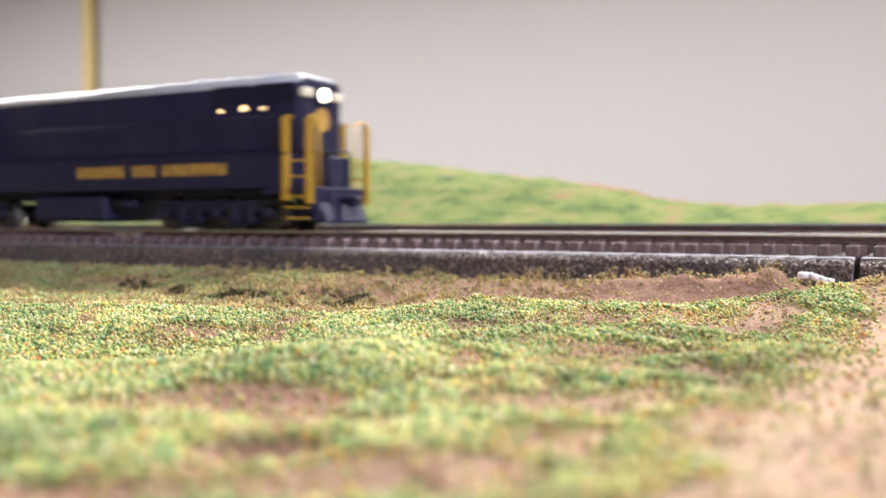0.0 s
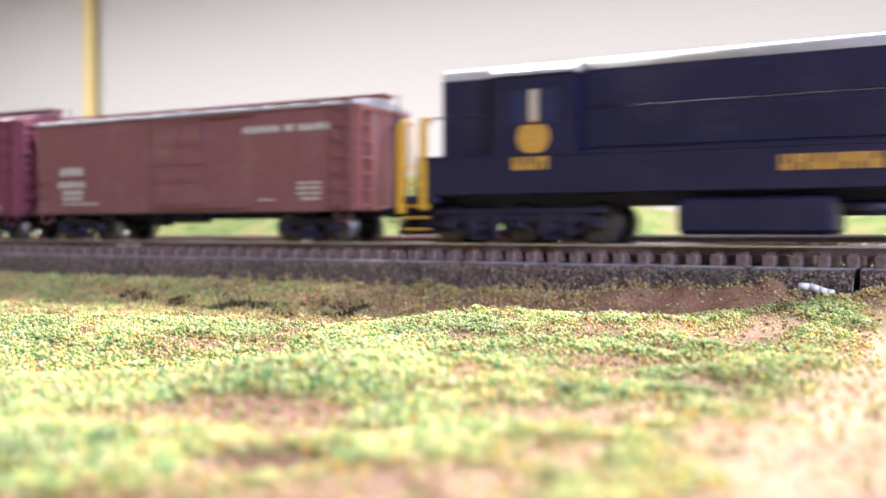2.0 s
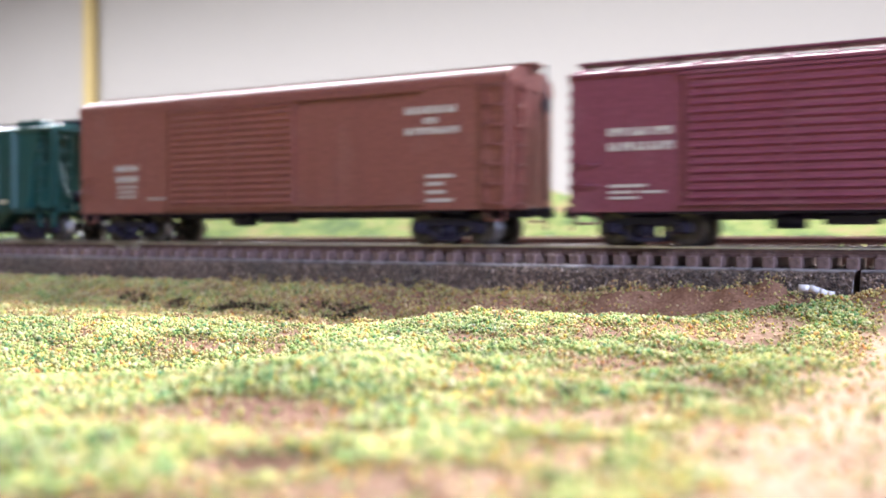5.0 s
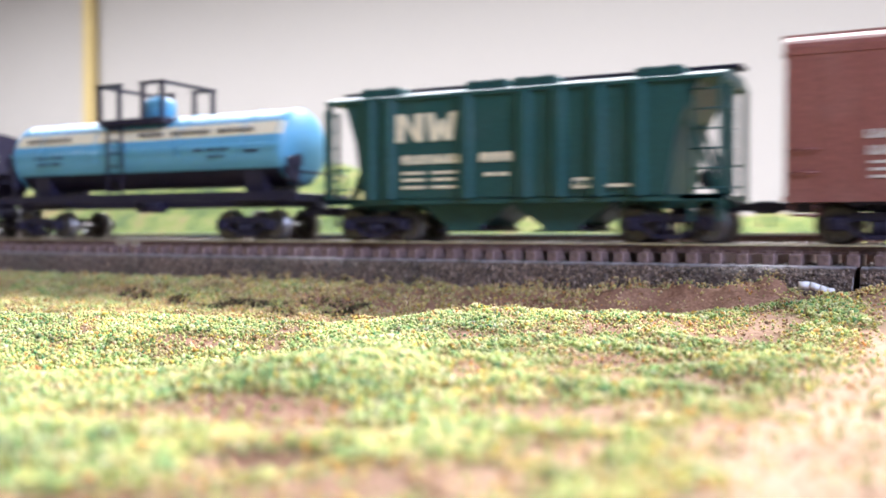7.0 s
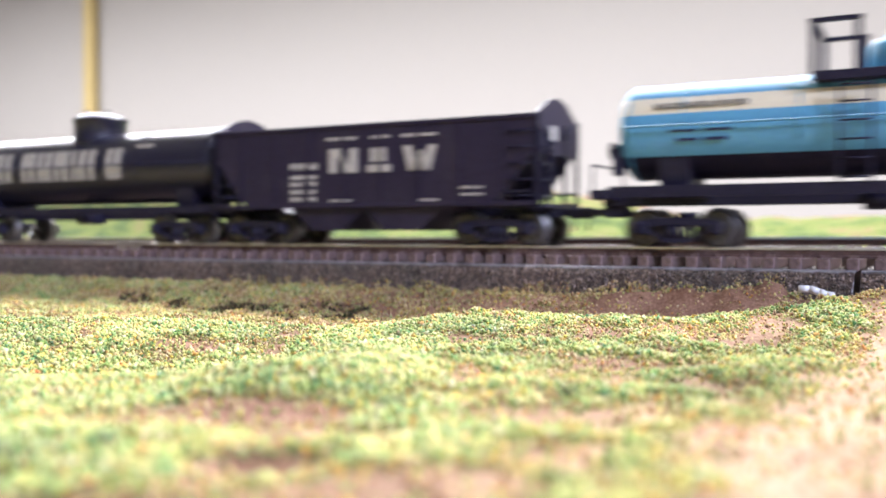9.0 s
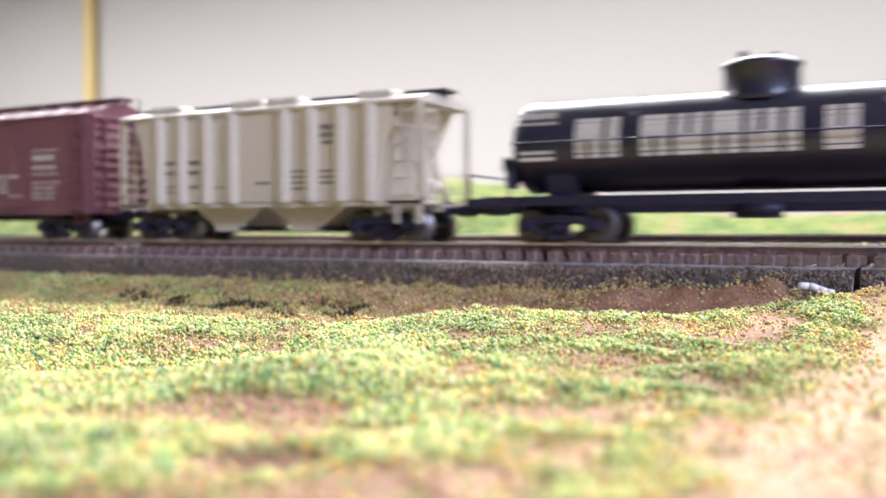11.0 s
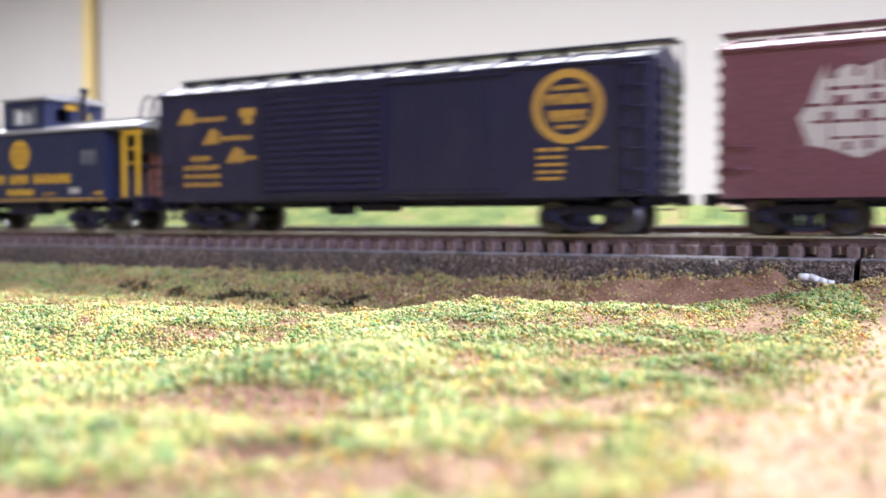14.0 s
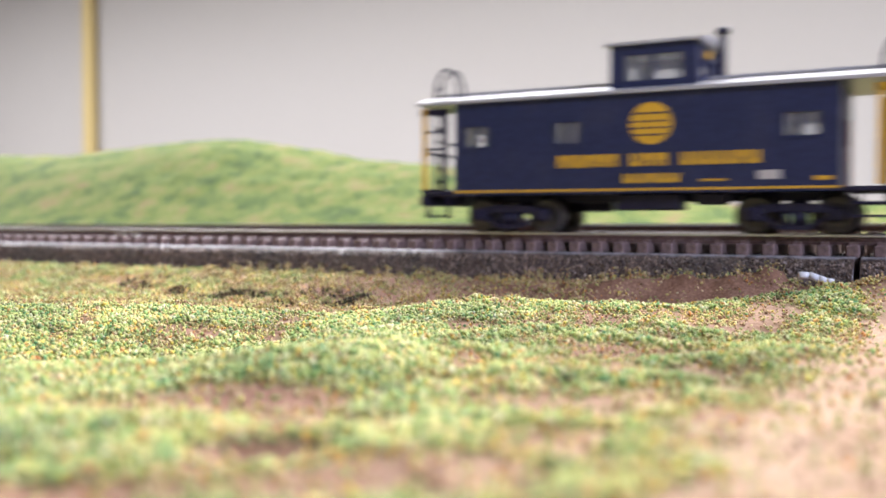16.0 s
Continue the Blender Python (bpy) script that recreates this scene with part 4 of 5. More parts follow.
    lettering(body, [(-71, -62.5, 23.6, 25.2, 3), (-74, -58.5, 20.6, 22.2, 5), (-74, -58, 17.8, 19.2, 4), (-74, -58, 15.0, 16.4, 4)], GOLD, -16.75)
    leaf = part("door", box(bmesh.new(), 6.6, 42, -16.8, -16.5, 12.6, 43.8, 0.1), CARBLACK, body, "second door leaf with upright seams")
    for k in range(9):
        part("door_seam", box(bmesh.new(), 8 + k * 3.9, 8.6 + k * 3.9, -17.1, -16.7, 13, 43.4), CARBLACK, leaf)


def covered_hopper(label, q0, q1, mat, bays, trucks, ribs, walk_mat, eave=42.6):
    car, h = vehicle("covered_hopper", label, "hopper car", q0, q1)
    w = 16.6
    b0, b1 = -h + 14.5, h - 16
    bm = bmesh.new()
    prism(bm, [(b0, 12.2), (b1, 12.2), (b1 + 3, 30), (b1 + 9, eave), (b0 - 7, eave), (b0 - 3, 30)], "y", -w, w)
    body = part("body", bm, mat, car)
    for k in ribs:
        for y in (-w - 0.9, w - 0.1):
            o = -1 if y < 0 else 1
            part("side_rib", prism(bmesh.new(), [(k - 2.4, o * (w - 0.1)), (k - 1.1, o * (w + 2.0)), (k + 1.1, o * (w + 2.0)), (k + 2.4, o * (w - 0.1))], "z", 12.4, eave - 0.6), mat, body)
    bm = bmesh.new()
    prism(bm, [(-w - 1.0, eave - 0.9), (-w - 1.0, eave + 0.1), (-9, eave + 2.2), (9, eave + 2.2), (w + 1.0, eave + 0.1), (w + 1.0, eave - 0.9)], "x", -h + 1.5, h - 1.5)
    roof = part("roof", bm, mat, car)
    for x0, x1 in ((-50, -36), (-14, -0.7), (0.9, 14), (36, 49)):
        for y in (-13.4, 5.6):
            bm = box(bmesh.new(), x0, x1, y, y + 7.8, eave + 0.6, eave + 3.7, 0.5)
            for k in (0.2, 0.8):
                rod(bm, (x0 + (x1 - x0) * k, y - 0.6, eave + 3.4), (x0 + (x1 - x0) * k, y + 8.4, eave + 3.4), 0.5, 6)
            part("hatch", bm, mat, roof, "roof loading hatch")
    for y in (-4.4, -1.4, 1.6):
        part("running_board", box(bmesh.new(), -h - 0.5, h + 0.5, y, y + 2.7, eave + 3.3, eave + 4.2, 0.1), walk_mat, roof, "dark roof walk plank")
    bm = bmesh.new()
    for k in np.linspace(-h + 3, h - 3, 10):
        box(bm, k - 0.4, k + 0.4, -4.2, 4.2, eave + 2.0, eave + 3.3)
    part("walk_bracket", bm, walk_mat, roof)
    bm = bmesh.new()
    for y in (-w, w - 0.9):
        box(bm, -h + 1, h - 1, y, y + 0.9, 10.9, 12.6)
    box(bm, -h + 1, h - 1, -3.4, 3.4, 9.2, 12.4)
    for s in (-1, 1):
        lo, hi = sorted((s * (h - 1), s * (h - 13)))
        box(bm, lo, hi, -w, w, 11.4, 12.4)
    part("side_sill", bm, mat, body)
    for s in (-1, 1):
        for y in (-w, w):
            o = -1 if y < 0 else 1
            bm = bmesh.new()
            lo, hi = sorted((y, y - o * 1.2))
            box(bm, *sorted((s * (h - 1.2), s * (h - 2.8))), lo, hi, 5.6 if s * o < 0 else 12.0, eave - 0.4)
            if s * o < 0:
                box(bm, *sorted((s * (h - 9), s * (h - 10))), lo, hi, 5.6, eave - 0.4)
            part("corner_post", bm, mat, body)
            zs = [14, 19, 24, 29, 34, 39] if s * o < 0 else [15.5, 21.5]
            ladder(body, (s * (h - 5.8), y), "x", 7.6, zs, mat, off=o * 0.6, stiles=False)
        ladder(body, (s * (h - 1), -w + 4), "y", 6.5, [14, 19, 24, 29, 34, 39], mat, off=s * 1.0)
        prism_bm = bmesh.new()
        for y in (-6.5, 6.5):
            prism(prism_bm, [(s * (h - 3), 12.3), (s * (h - 5.5), 12.3), (s * (h - 13), 34), (s * (h - 12), 34)], "y", y - 0.5, y + 0.5)
        part("end_brace", prism_bm, mat, body)
        coupler(car, s * (h - 1), s, 7.0)
        bm = bmesh.new()
        rod(bm, (s * (h - 8), -4, 17), (s * (h - 8), 5, 17), 2.6, 12)
        part("brake_cylinder", bm, BLACK if mat is GREEN else mat, body)
    for x in bays:
        bm = bmesh.new()
        prism(bm, [(x - 17, 12.3), (x + 17, 12.3), (x + 6, 4.6), (x + 6, 3.2), (x - 6, 3.2), (x - 6, 4.6)], "y", -w + 5, w - 5)
        bay = part("hopper_bay", bm, mat, body)
        bm = bmesh.new()
        box(bm, x - 8.5, x + 8.5, -11, 11, 2.9, 3.5)
        rod(bm, (x + 6.2, -13.4, 4.2), (x + 6.2, 13.4, 4.2), 0.5, 6)
        part("outlet_gate", bm, BLACK, bay)
    for s in (-1, 1):
        truck(car, s * trucks)
    return car, body


def build_hoppers():
    SHIFT[0] = 2.0
    car, body = covered_hopper("dark green covered hopper with white lettering on the track", -892.5, -770.0, GREEN, (-15, 15), 45, (-44, -37.5, -12, 6, 16, 27, 38), BLACK)
    bm = bmesh.new()
    prism(bm, [(-24.8, 37.4), (-22.6, 37.4), (-21.8, 32.2), (-20.6, 35.4), (-19.2, 35.4), (-18.0, 32.2), (-17.2, 37.4), (-15, 37.4), (-16.4, 29.2), (-18.8, 29.2), (-19.9, 32.2), (-21.0, 29.2), (-23.4, 29.2)], "y", -17.05, -16.5)
    for a, b in ((-35, -26),):
        prism(bm, [(a, 37.4), (a + 3.1, 37.4), (b - 2.6, 31.5), (b - 2.6, 37.4), (b, 37.4), (b, 29.2), (b - 2.4, 29.2), (a + 2.6, 35.0), (a + 2.6, 29.2), (a, 29.2)], "y", -17.05, -16.5)
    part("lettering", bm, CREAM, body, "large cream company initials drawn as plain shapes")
    lettering(body, [(-35, -15, 22.6, 25.2, 6), (-35, -15, 19.6, 20.4, 2), (-35, -15, 17.6, 18.4, 2), (-35, -15, 15.4, 16.2, 2), (-9.4, 1, 22.6, 25.2, 3), (-8, 0, 18.6, 19.6, 2)], CREAM, -16.98)
    lettering(body, [(18.6, 25.6, 14.6, 17.4, 1), (28, 35, 14.8, 15.6, 1)], CREAM, -17.6)
    lettering(body, [(19.2, 25, 15.2, 16.8, 4)], GREEN, -17.72)

    SHIFT[0] = 5.5
    car, body = covered_hopper("pale beige covered hopper with raised side ribs on the track", -1466.5, -1343.0, BEIGE, (-16, 16), 45, (-42, -32, -21, -10, 11, 21.5, 32.5, 43), BLACK)
    lettering(body, [(-45, -40, 25.6, 26.8, 3), (-45, -40, 22.4, 23.4, 3), (-34.5, -29.5, 25.6, 26.8, 3), (-34.5, -29.5, 22.4, 23.4, 3), (-44.5, -40, 17.8, 18.4, 1), (-34.5, -30, 17.8, 18.4, 1), (-44.5, -40, 16, 16.6, 1),
                     (-23, -19, 17.4, 17.8, 1), (-6, 0, 18.4, 19.0, 1), (8.4, 14, 21.8, 22.4, 1), (8.4, 14, 20.0, 20.6, 1), (8.4, 14, 18.2, 18.8, 1), (8.4, 14, 16.4, 17.0, 1), (19, 25, 21.6, 22.2, 1),
                     (19, 25, 19.8, 20.4, 1), (19, 25, 18.0, 18.6, 1), (19.5, 24.8, 34.6, 36.4, 2), (19.5, 24.8, 32.2, 33.8, 2), (20.2, 24, 30.2, 31.4, 1)], STENCIL, -16.75, "dark stencilled lettering bars")

    SHIFT[0] = 5.5
    car, h = vehicle("open_hopper", "black open coal hopper with white block lettering on the track", "hopper car", -1180.5, -1063.5)
    w = 16.4
    bm = bmesh.new()
    for y in (-w, w - 0.7):
        prism(bm, [(-h + 15, 12), (h - 15, 12), (h - 11, 15), (h - 2, 27), (h - 2, 36.4), (-h + 2, 36.4), (-h + 2, 27), (-h + 11, 15)], "y", y, y + 0.7)
    for s in (-1, 1):
        prism(bm, [(s * (h - 2), 30), (s * (h - 2.8), 30), (s * (h - 30), 10), (s * (h - 29.2), 9.4)], "y", -w + 0.6, w - 0.6)
    body = part("body", bm, HOPPERBLACK, car)
    for y in (-w - 0.6, w - 0.4):
        part("top_chord", box(bmesh.new(), -h + 1.6, h - 1.6, y, y + 1.0, 35.4, 36.8, 0.2), HOPPERBLACK, body)
        part("side_sill", box(bmesh.new(), -h + 2, h - 2, y, y + 1.0, 11.2, 12.6, 0.2), HOPPERBLACK, body)
        for k in np.linspace(-h + 12, h - 12, 8):
            part("side_rib", box(bmesh.new(), k - 0.6, k + 0.6, y + 0.25, y + 0.75, 12.6, 35.4), HOPPERBLACK, body)
    for s in (-1, 1):
        bm = bmesh.new()
        x0, x1 = sorted((s * (h - 2.2), s * (h - 1.2)))
        prism(bm, [(-w, 26), (w, 26), (w, 36.6), (7, 41.4), (0, 42.6), (-7, 41.4), (-w, 36.6)], "x", x0, x1)
        part("car_end", bm, HOPPERBLACK, body, "end sheet with arched top")
        bm = bmesh.new()
        for y in (-w, -5.6, 5.0, w - 0.9):
            part("end_post", box(bmesh.new(), *sorted((s * (h - 0.6), s * (h - 1.7))), y, y + 0.9, 9.6, 37 if abs(y) > 9 else 30), BLACK, body)
        for y in (-w, w - 0.8):
            part("grab_bar", box(bmesh.new(), *sorted((s * (h - 1.2), s * (h - 12))), y, y + 0.8, 15.0, 15.7), BLACK, body)
        box(bm, *sorted((s * h, s * (h - 16))), -w, w, 10.8, 11.8)
        part("end_frame", bm, BLACK, body)
        ladder(body, (s * (h - 1), -w + 4.4), "y", 6.5, [14, 18.5, 23, 27.5, 32], BLACK, off=s * 0.8)
        ladder(body, (s * (h - 6), -w), "x", 7, [14, 18.5, 23, 27.5, 32] if s > 0 else [15, 19], BLACK, off=-0.8, stiles=False)
        bm = bmesh.new()
        lathe(bm, [(-0.25, 2.6), (0.25, 2.6)], "x", (s * h, 5.5, 33), 14)
        rod(bm, (s * h, 5.5, 33), (s * (h - 1), 5.5, 33), 0.4, 6)
        part("brake_wheel", bm, BLACK, body)
        part("route_board", box(bmesh.new(), *sorted((s * (h - 0.4), s * (h - 1.2))), -7, -3, 30, 34), WHITE if s > 0 else BLACK, body)
        coupler(car, s * (h - 1), s, 6.5)
    for x in (-13.5, 13.5):
        bm = bmesh.new()
        prism(bm, [(x - 15, 12.2), (x + 15, 12.2), (x + 5.5, 4.4), (x - 5.5, 4.4)], "y", -w + 1.4, w - 1.4)
        part("hopper_bay", bm, HOPPERBLACK, body)
    part("underframe", box(bmesh.new(), -h + 2, h - 2, -3.2, 3.2, 8.6, 11.4), BLACK, car)
    # block initials built from plain strokes
    bm = bmesh.new()
    y0, y1 = -16.75, -16.35
    for p in ([(-17, 22), (-14.2, 22), (-14.2, 29.4), (-17, 29.4)], [(-9.6, 22), (-6.8, 22), (-6.8, 29.4), (-9.6, 29.4)], [(-14.2, 29.4), (-12.6, 29.4), (-9.6, 23.4), (-9.6, 22), (-11, 22), (-14.2, 27.8)],
              [(-3, 22), (5, 22), (5, 24.2), (-3, 24.2)], [(-2, 25), (3.4, 25), (3.4, 29.2), (-2, 29.2)],
              [(9.4, 29.4), (12.2, 29.4), (14, 22), (11.4, 22)], [(17.8, 29.4), (20.6, 29.4), (18.4, 22), (15.8, 22)], [(14, 28), (16, 28), (17.4, 22), (12.6, 22)]):
        prism(bm, [(a + SHIFT[0], b) for a, b in p], "y", y0, y1)
    part("lettering", bm, WHITE, body, "large white block initials drawn as plain shapes")
    lettering(body, [(-18.2, -7, 32.1, 32.9, 1), (-2, 5, 32.1, 32.9, 1), (8.5, 21, 32.1, 32.9, 1), (-32, -21, 23.4, 25.4, 3), (-32, -21, 20.4, 21.6, 1), (-32, -21, 18.2, 19.6, 2), (-32, -21, 15.8, 17.2, 2), (-32, -21, 13.4, 14.8, 2),
                     (-17, -9, 13.2, 13.8, 1), (14, 21, 13.0, 13.6, 1), (28, 36, 16.4, 17.0, 1), (28, 36, 14.4, 15.0, 1)], WHITE, -16.42)
    SHIFT[0] = 0.0
    for s in (-1, 1):
        truck(car, s * 43)


def tank_car(label, q0, q1, centre, r, length, bands, frame_z, deck):
    car, h = vehicle("tank_car", label, "tank car", q0, q1)
    bm = bmesh.new()
    L = length / 2
    prof = [(-L, 0.6), (-L + 0.4, r * 0.45), (-L + 1.4, r * 0.78), (-L + 2.6, r * 0.94), (-L + 4, r)] + [(x, r) for x in np.linspace(-L + 7, L - 7, 9)] + \
           [(L - 4, r), (L - 2.6, r * 0.94), (L - 1.4, r * 0.78), (L - 0.4, r * 0.45), (L, 0.6)]
    lathe(bm, prof, "x", (0, 0, centre), 64)
    for f in bm.faces:
        c = f.calc_center_median()
        z = c.z if abs(c.x) < L - 4.2 else (c.z if abs(c.x) < L - 3 else centre + 13 if c.z > bands[0][0] - 5 else bands[0][0] - 1)
        for k, (lo, hi) in enumerate((b[0], b[1]) for b in bands):
            if lo <= z < hi:
                f.material_index = k
    tank = part("tank", bm, [b[2] for b in bands], car)
    for x in (-L + 4.2, L - 4.6):
        bm = bmesh.new()
        lathe(bm, [(x, r), (x + 0.1, r + 0.22), (x + 0.5, r + 0.22), (x + 0.6, r)], "x", (0, 0, centre), 64)
        part("seam", bm, bands[1][2], tank, "raised seam round the shell")
    bm = bmesh.new()
    box(bm, -h, h, -3.6, 3.6, frame_z, frame_z + 3.6, 0.2)
    for s in (-1, 1):
        part("end_sill", box(bmesh.new(), *sorted((s * h, s * (h - 5))), -15.4, 15.4, frame_z + 1.6, frame_z + 4.2, 0.2), BLACK, car)
        part("bolster", box(bmesh.new(), *sorted((s * (h - 14), s * (h - 30))), -13.5, 13.5, frame_z + 1.8, frame_z + 4.0, 0.2), BLACK, car)
        part("saddle", prism(bmesh.new(), [(-9, frame_z + 3), (9, frame_z + 3), (10.5, centre - 7), (6, centre - r + 1), (-6, centre - r + 1), (-10.5, centre - 7)], "x", *sorted((s * (L - 12), s * (L - 20)))), BLACK, car)
    for y in (-14.6, 13.4):
        part("side_sill", box(bmesh.new(), -h + 5, h - 5, y, y + 1.2, frame_z + 2.0, frame_z + 4.6 if not deck else frame_z + 5.0), BLACK, car)
    part("air_reservoir", rod(bmesh.new(), (-6, -4.6, frame_z + 0.5), (6, -4.6, frame_z + 0.5), 2.2, 10), BLACK, car)
    part("underframe", bm, BLACK, car)
    for s in (-1, 1):
        bm = bmesh.new()
        z = frame_z + 11
        chain(bm, [(s * (h - 0.6), -14, frame_z + 4), (s * (h - 0.6), -14, z), (s * (h - 0.6), 14, z), (s * (h - 0.6), 14, frame_z + 4)], 0.35)
        part("end_rail", bm, BLACK, car)
        coupler(car, s * (h - 0.5), s, 6.5)
        bm = bmesh.new()
        box(bm, *sorted((s * (L + 0.5), s * (L - 2))), -11.5, -5.5, centre - 12, centre - 3.5, 0.8)
        lathe(bm, [(-0.25, 2.4), (0.25, 2.4)], "x", (s * (L + 1.2), -8.5, centre - 5), 14)
        part("brake_gear", bm, BLACK, car)
    for x in (-L * 0.45, L * 0.45, -1.5, 1.5) if not deck else (-L * 0.72, -L * 0.3, L * 0.3, L * 0.72):
        bm = bmesh.new()
        for a, b in zip(np.linspace(-0.3, math.pi + 0.3, 21), np.linspace(-0.3, math.pi + 0.3, 21)[1:]):
            rod(bm, (x, (r + 0.15) * math.cos(a), centre + (r + 0.15) * math.sin(a)), (x, (r + 0.15) * math.cos(b), centre + (r + 0.15) * math.sin(b)), 0.25, 4)
        part("tank_band", bm, BLACK if not deck else BLUE, tank)
    bm = bmesh.new()
    for y in (-r - 1.6, r + 1.6):
        rod(bm, (-L + 3, y, centre + 0.5), (L - 3, y, centre + 0.5), 0.28, 5)
        for x in np.linspace(-L + 4, L - 4, 7):
            rod(bm, (x, y, centre + 0.5), (x, math.copysign(r - 0.2, y), centre + 0.2), 0.22, 4)
    part("handrail", bm, bands[1][2] if deck else BLACK, tank)
    return car, tank


def build_tankers():
    car, tank = tank_car("light blue tank car with cream band and black platform", -1050.0, -904.0, 31.0, 13.0, 135.0,
                         [(-9, 24.3, BLACK), (24.3, 34.4, BLUE), (34.4, 38.8, CREAM), (38.8, 60, BLUE)], 11.0, True)
    bm = bmesh.new()
    lathe(bm, [(42.6, 5.6), (49.6, 5.6), (51.0, 4.6), (51.8, 2.2), (52.4, 1.6), (53.2, 0.4)], "z", (0, 0, 0), 24)
    dome = part("dome", bm, BLUE, tank, "light blue expansion dome")
    bm = bmesh.new()
    rod(bm, (0, 0, 51.5), (0, 0, 53.6), 1.5, 10)
    part("valve_cap", bm, WHITE, dome)
    bm = bmesh.new()
    for y in (-13.4, 7.4):
        box(bm, -17.4, 14, y, y + 6, 40.6, 42.9, 0.15)
    for x in (-17.4, 8):
        box(bm, x, x + 6, -7.4, 7.4, 42.0, 42.9, 0.15)
    for x in (-15, 12):
        for y in (-11, 11):
            rod(bm, (x, y, 42), (x * 0.9, y * 0.7, 35), 0.5, 5)
    plat = part("platform", bm, BLACK, tank, "black service platform round the dome")
    for x in (-17, -7, 4.5, 13.6):
        for y in (-13, 13):
            part("railing_post", box(bmesh.new(), x - 0.8, x + 0.8, y - 0.5, y + 0.5, 42.5, 55.0), BLACK, plat)
    for y in (-13, 13):
        for a, b in ((-18, -6), (3.5, 14.6)):
            part("railing", box(bmesh.new(), a, b, y - 0.9, y + 0.9, 54.6, 55.6), BLACK, plat)
    for x in (-17, 13.6):
        part("railing", box(bmesh.new(), x - 0.7, x + 0.7, -12, 12, 54.6, 55.6), BLACK, plat)
    ladder(plat, (-7.4, -14.6), "x", 7, [17, 21.5, 26, 30.5, 35, 39], BLACK, off=-0.6, stiles=True)
    lettering(tank, [(-56, -32, 36.0, 37.5, 9), (2, 14, 36.0, 37.5, 4), (17, 35, 36.0, 37.5, 7), (38, 54, 36.0, 37.5, 6)], STENCIL, -12.45, "dark company lettering shown as bars")
    lettering(tank, [(-52, -34, 29.8, 30.5, 2), (-50, -36, 27.4, 28.2, 2), (28, 44, 30.0, 30.8, 3), (34, 42, 27.8, 28.4, 2), (50, 56, 29, 30, 1)], NAVY, -13.05)
    for s in (-1, 1):
        truck(car, s * 50)

    car, tank = tank_car("glossy black tank car with large white lettering and dome", -1330.0, -1172.0, 27.4, 13.2, 136.0,
                         [(-9, 20.0, GLOSSBLACK), (20.0, 34, GLOSSBLACK), (34, 60, GLOSSBLACK)], 8.4, False)
    bm = bmesh.new()
    lathe(bm, [(37.0, 10.2), (38.4, 9.7), (45.6, 9.7), (46.2, 10.3), (47.0, 10.1), (48.2, 7.6), (49.0, 3.0), (49.2, 0.3)], "z", (0, 0, 0), 32)
    dome = part("dome", bm, GLOSSBLACK, tank, "black riveted dome with a rounded cover")
    bm = bmesh.new()
    rod(bm, (-4.5, -2, 47.6), (-4.5, -2, 50.4), 1.2, 8)
    rod(bm, (3, 1, 48.6), (3, 1, 50.2), 0.9, 8)
    part("valve", bm, BLACK, dome)
    bm = bmesh.new()
    k0, step = -46.8, 10.1
    for k in range(8):
        x = k0 + k * step * 0.9
        wd = 3.2 if k in (1, 6) else 7.6
        ys = -12.95
        for z in np.linspace(23.2, 32.6, 8):
            yy = -math.sqrt(max(0.1, 13.2 ** 2 - (z + 0.55 - 27.4) ** 2)) - 0.12
            if wd < 4:
                box(bm, x, x + wd, yy, yy + 0.5, z, z + 1.4)
            else:
                row = round((z - 23.2) / 1.343)
                box(bm, x, x + wd * 0.38, yy, yy + 0.5, z, z + 1.4)
                if (row > 3) == (k % 2 == 0):
                    box(bm, x + wd * 0.38, x + wd * 0.55, yy, yy + 0.5, z, z + 1.4)
                box(bm, x + wd * 0.55, x + wd, yy, yy + 0.5, z, z + 1.4)
    part("lettering", bm, WHITE, tank, "large white company lettering shown as bars")
    lettering(tank, [(-64, -52, 34.6, 36.2, 5), (-64, -52, 32.4, 33.6, 4), (31, 40, 34.0, 35.0, 1), (33, 38, 28.0, 29.6, 1)], WHITE, -11.9)
    lettering(tank, [(-63, -53, 24.6, 25.6, 4), (-63, -53, 22.8, 23.8, 1)], WHITE, -13.1)
    for s in (-1, 1):
        truck(car, s * 51)


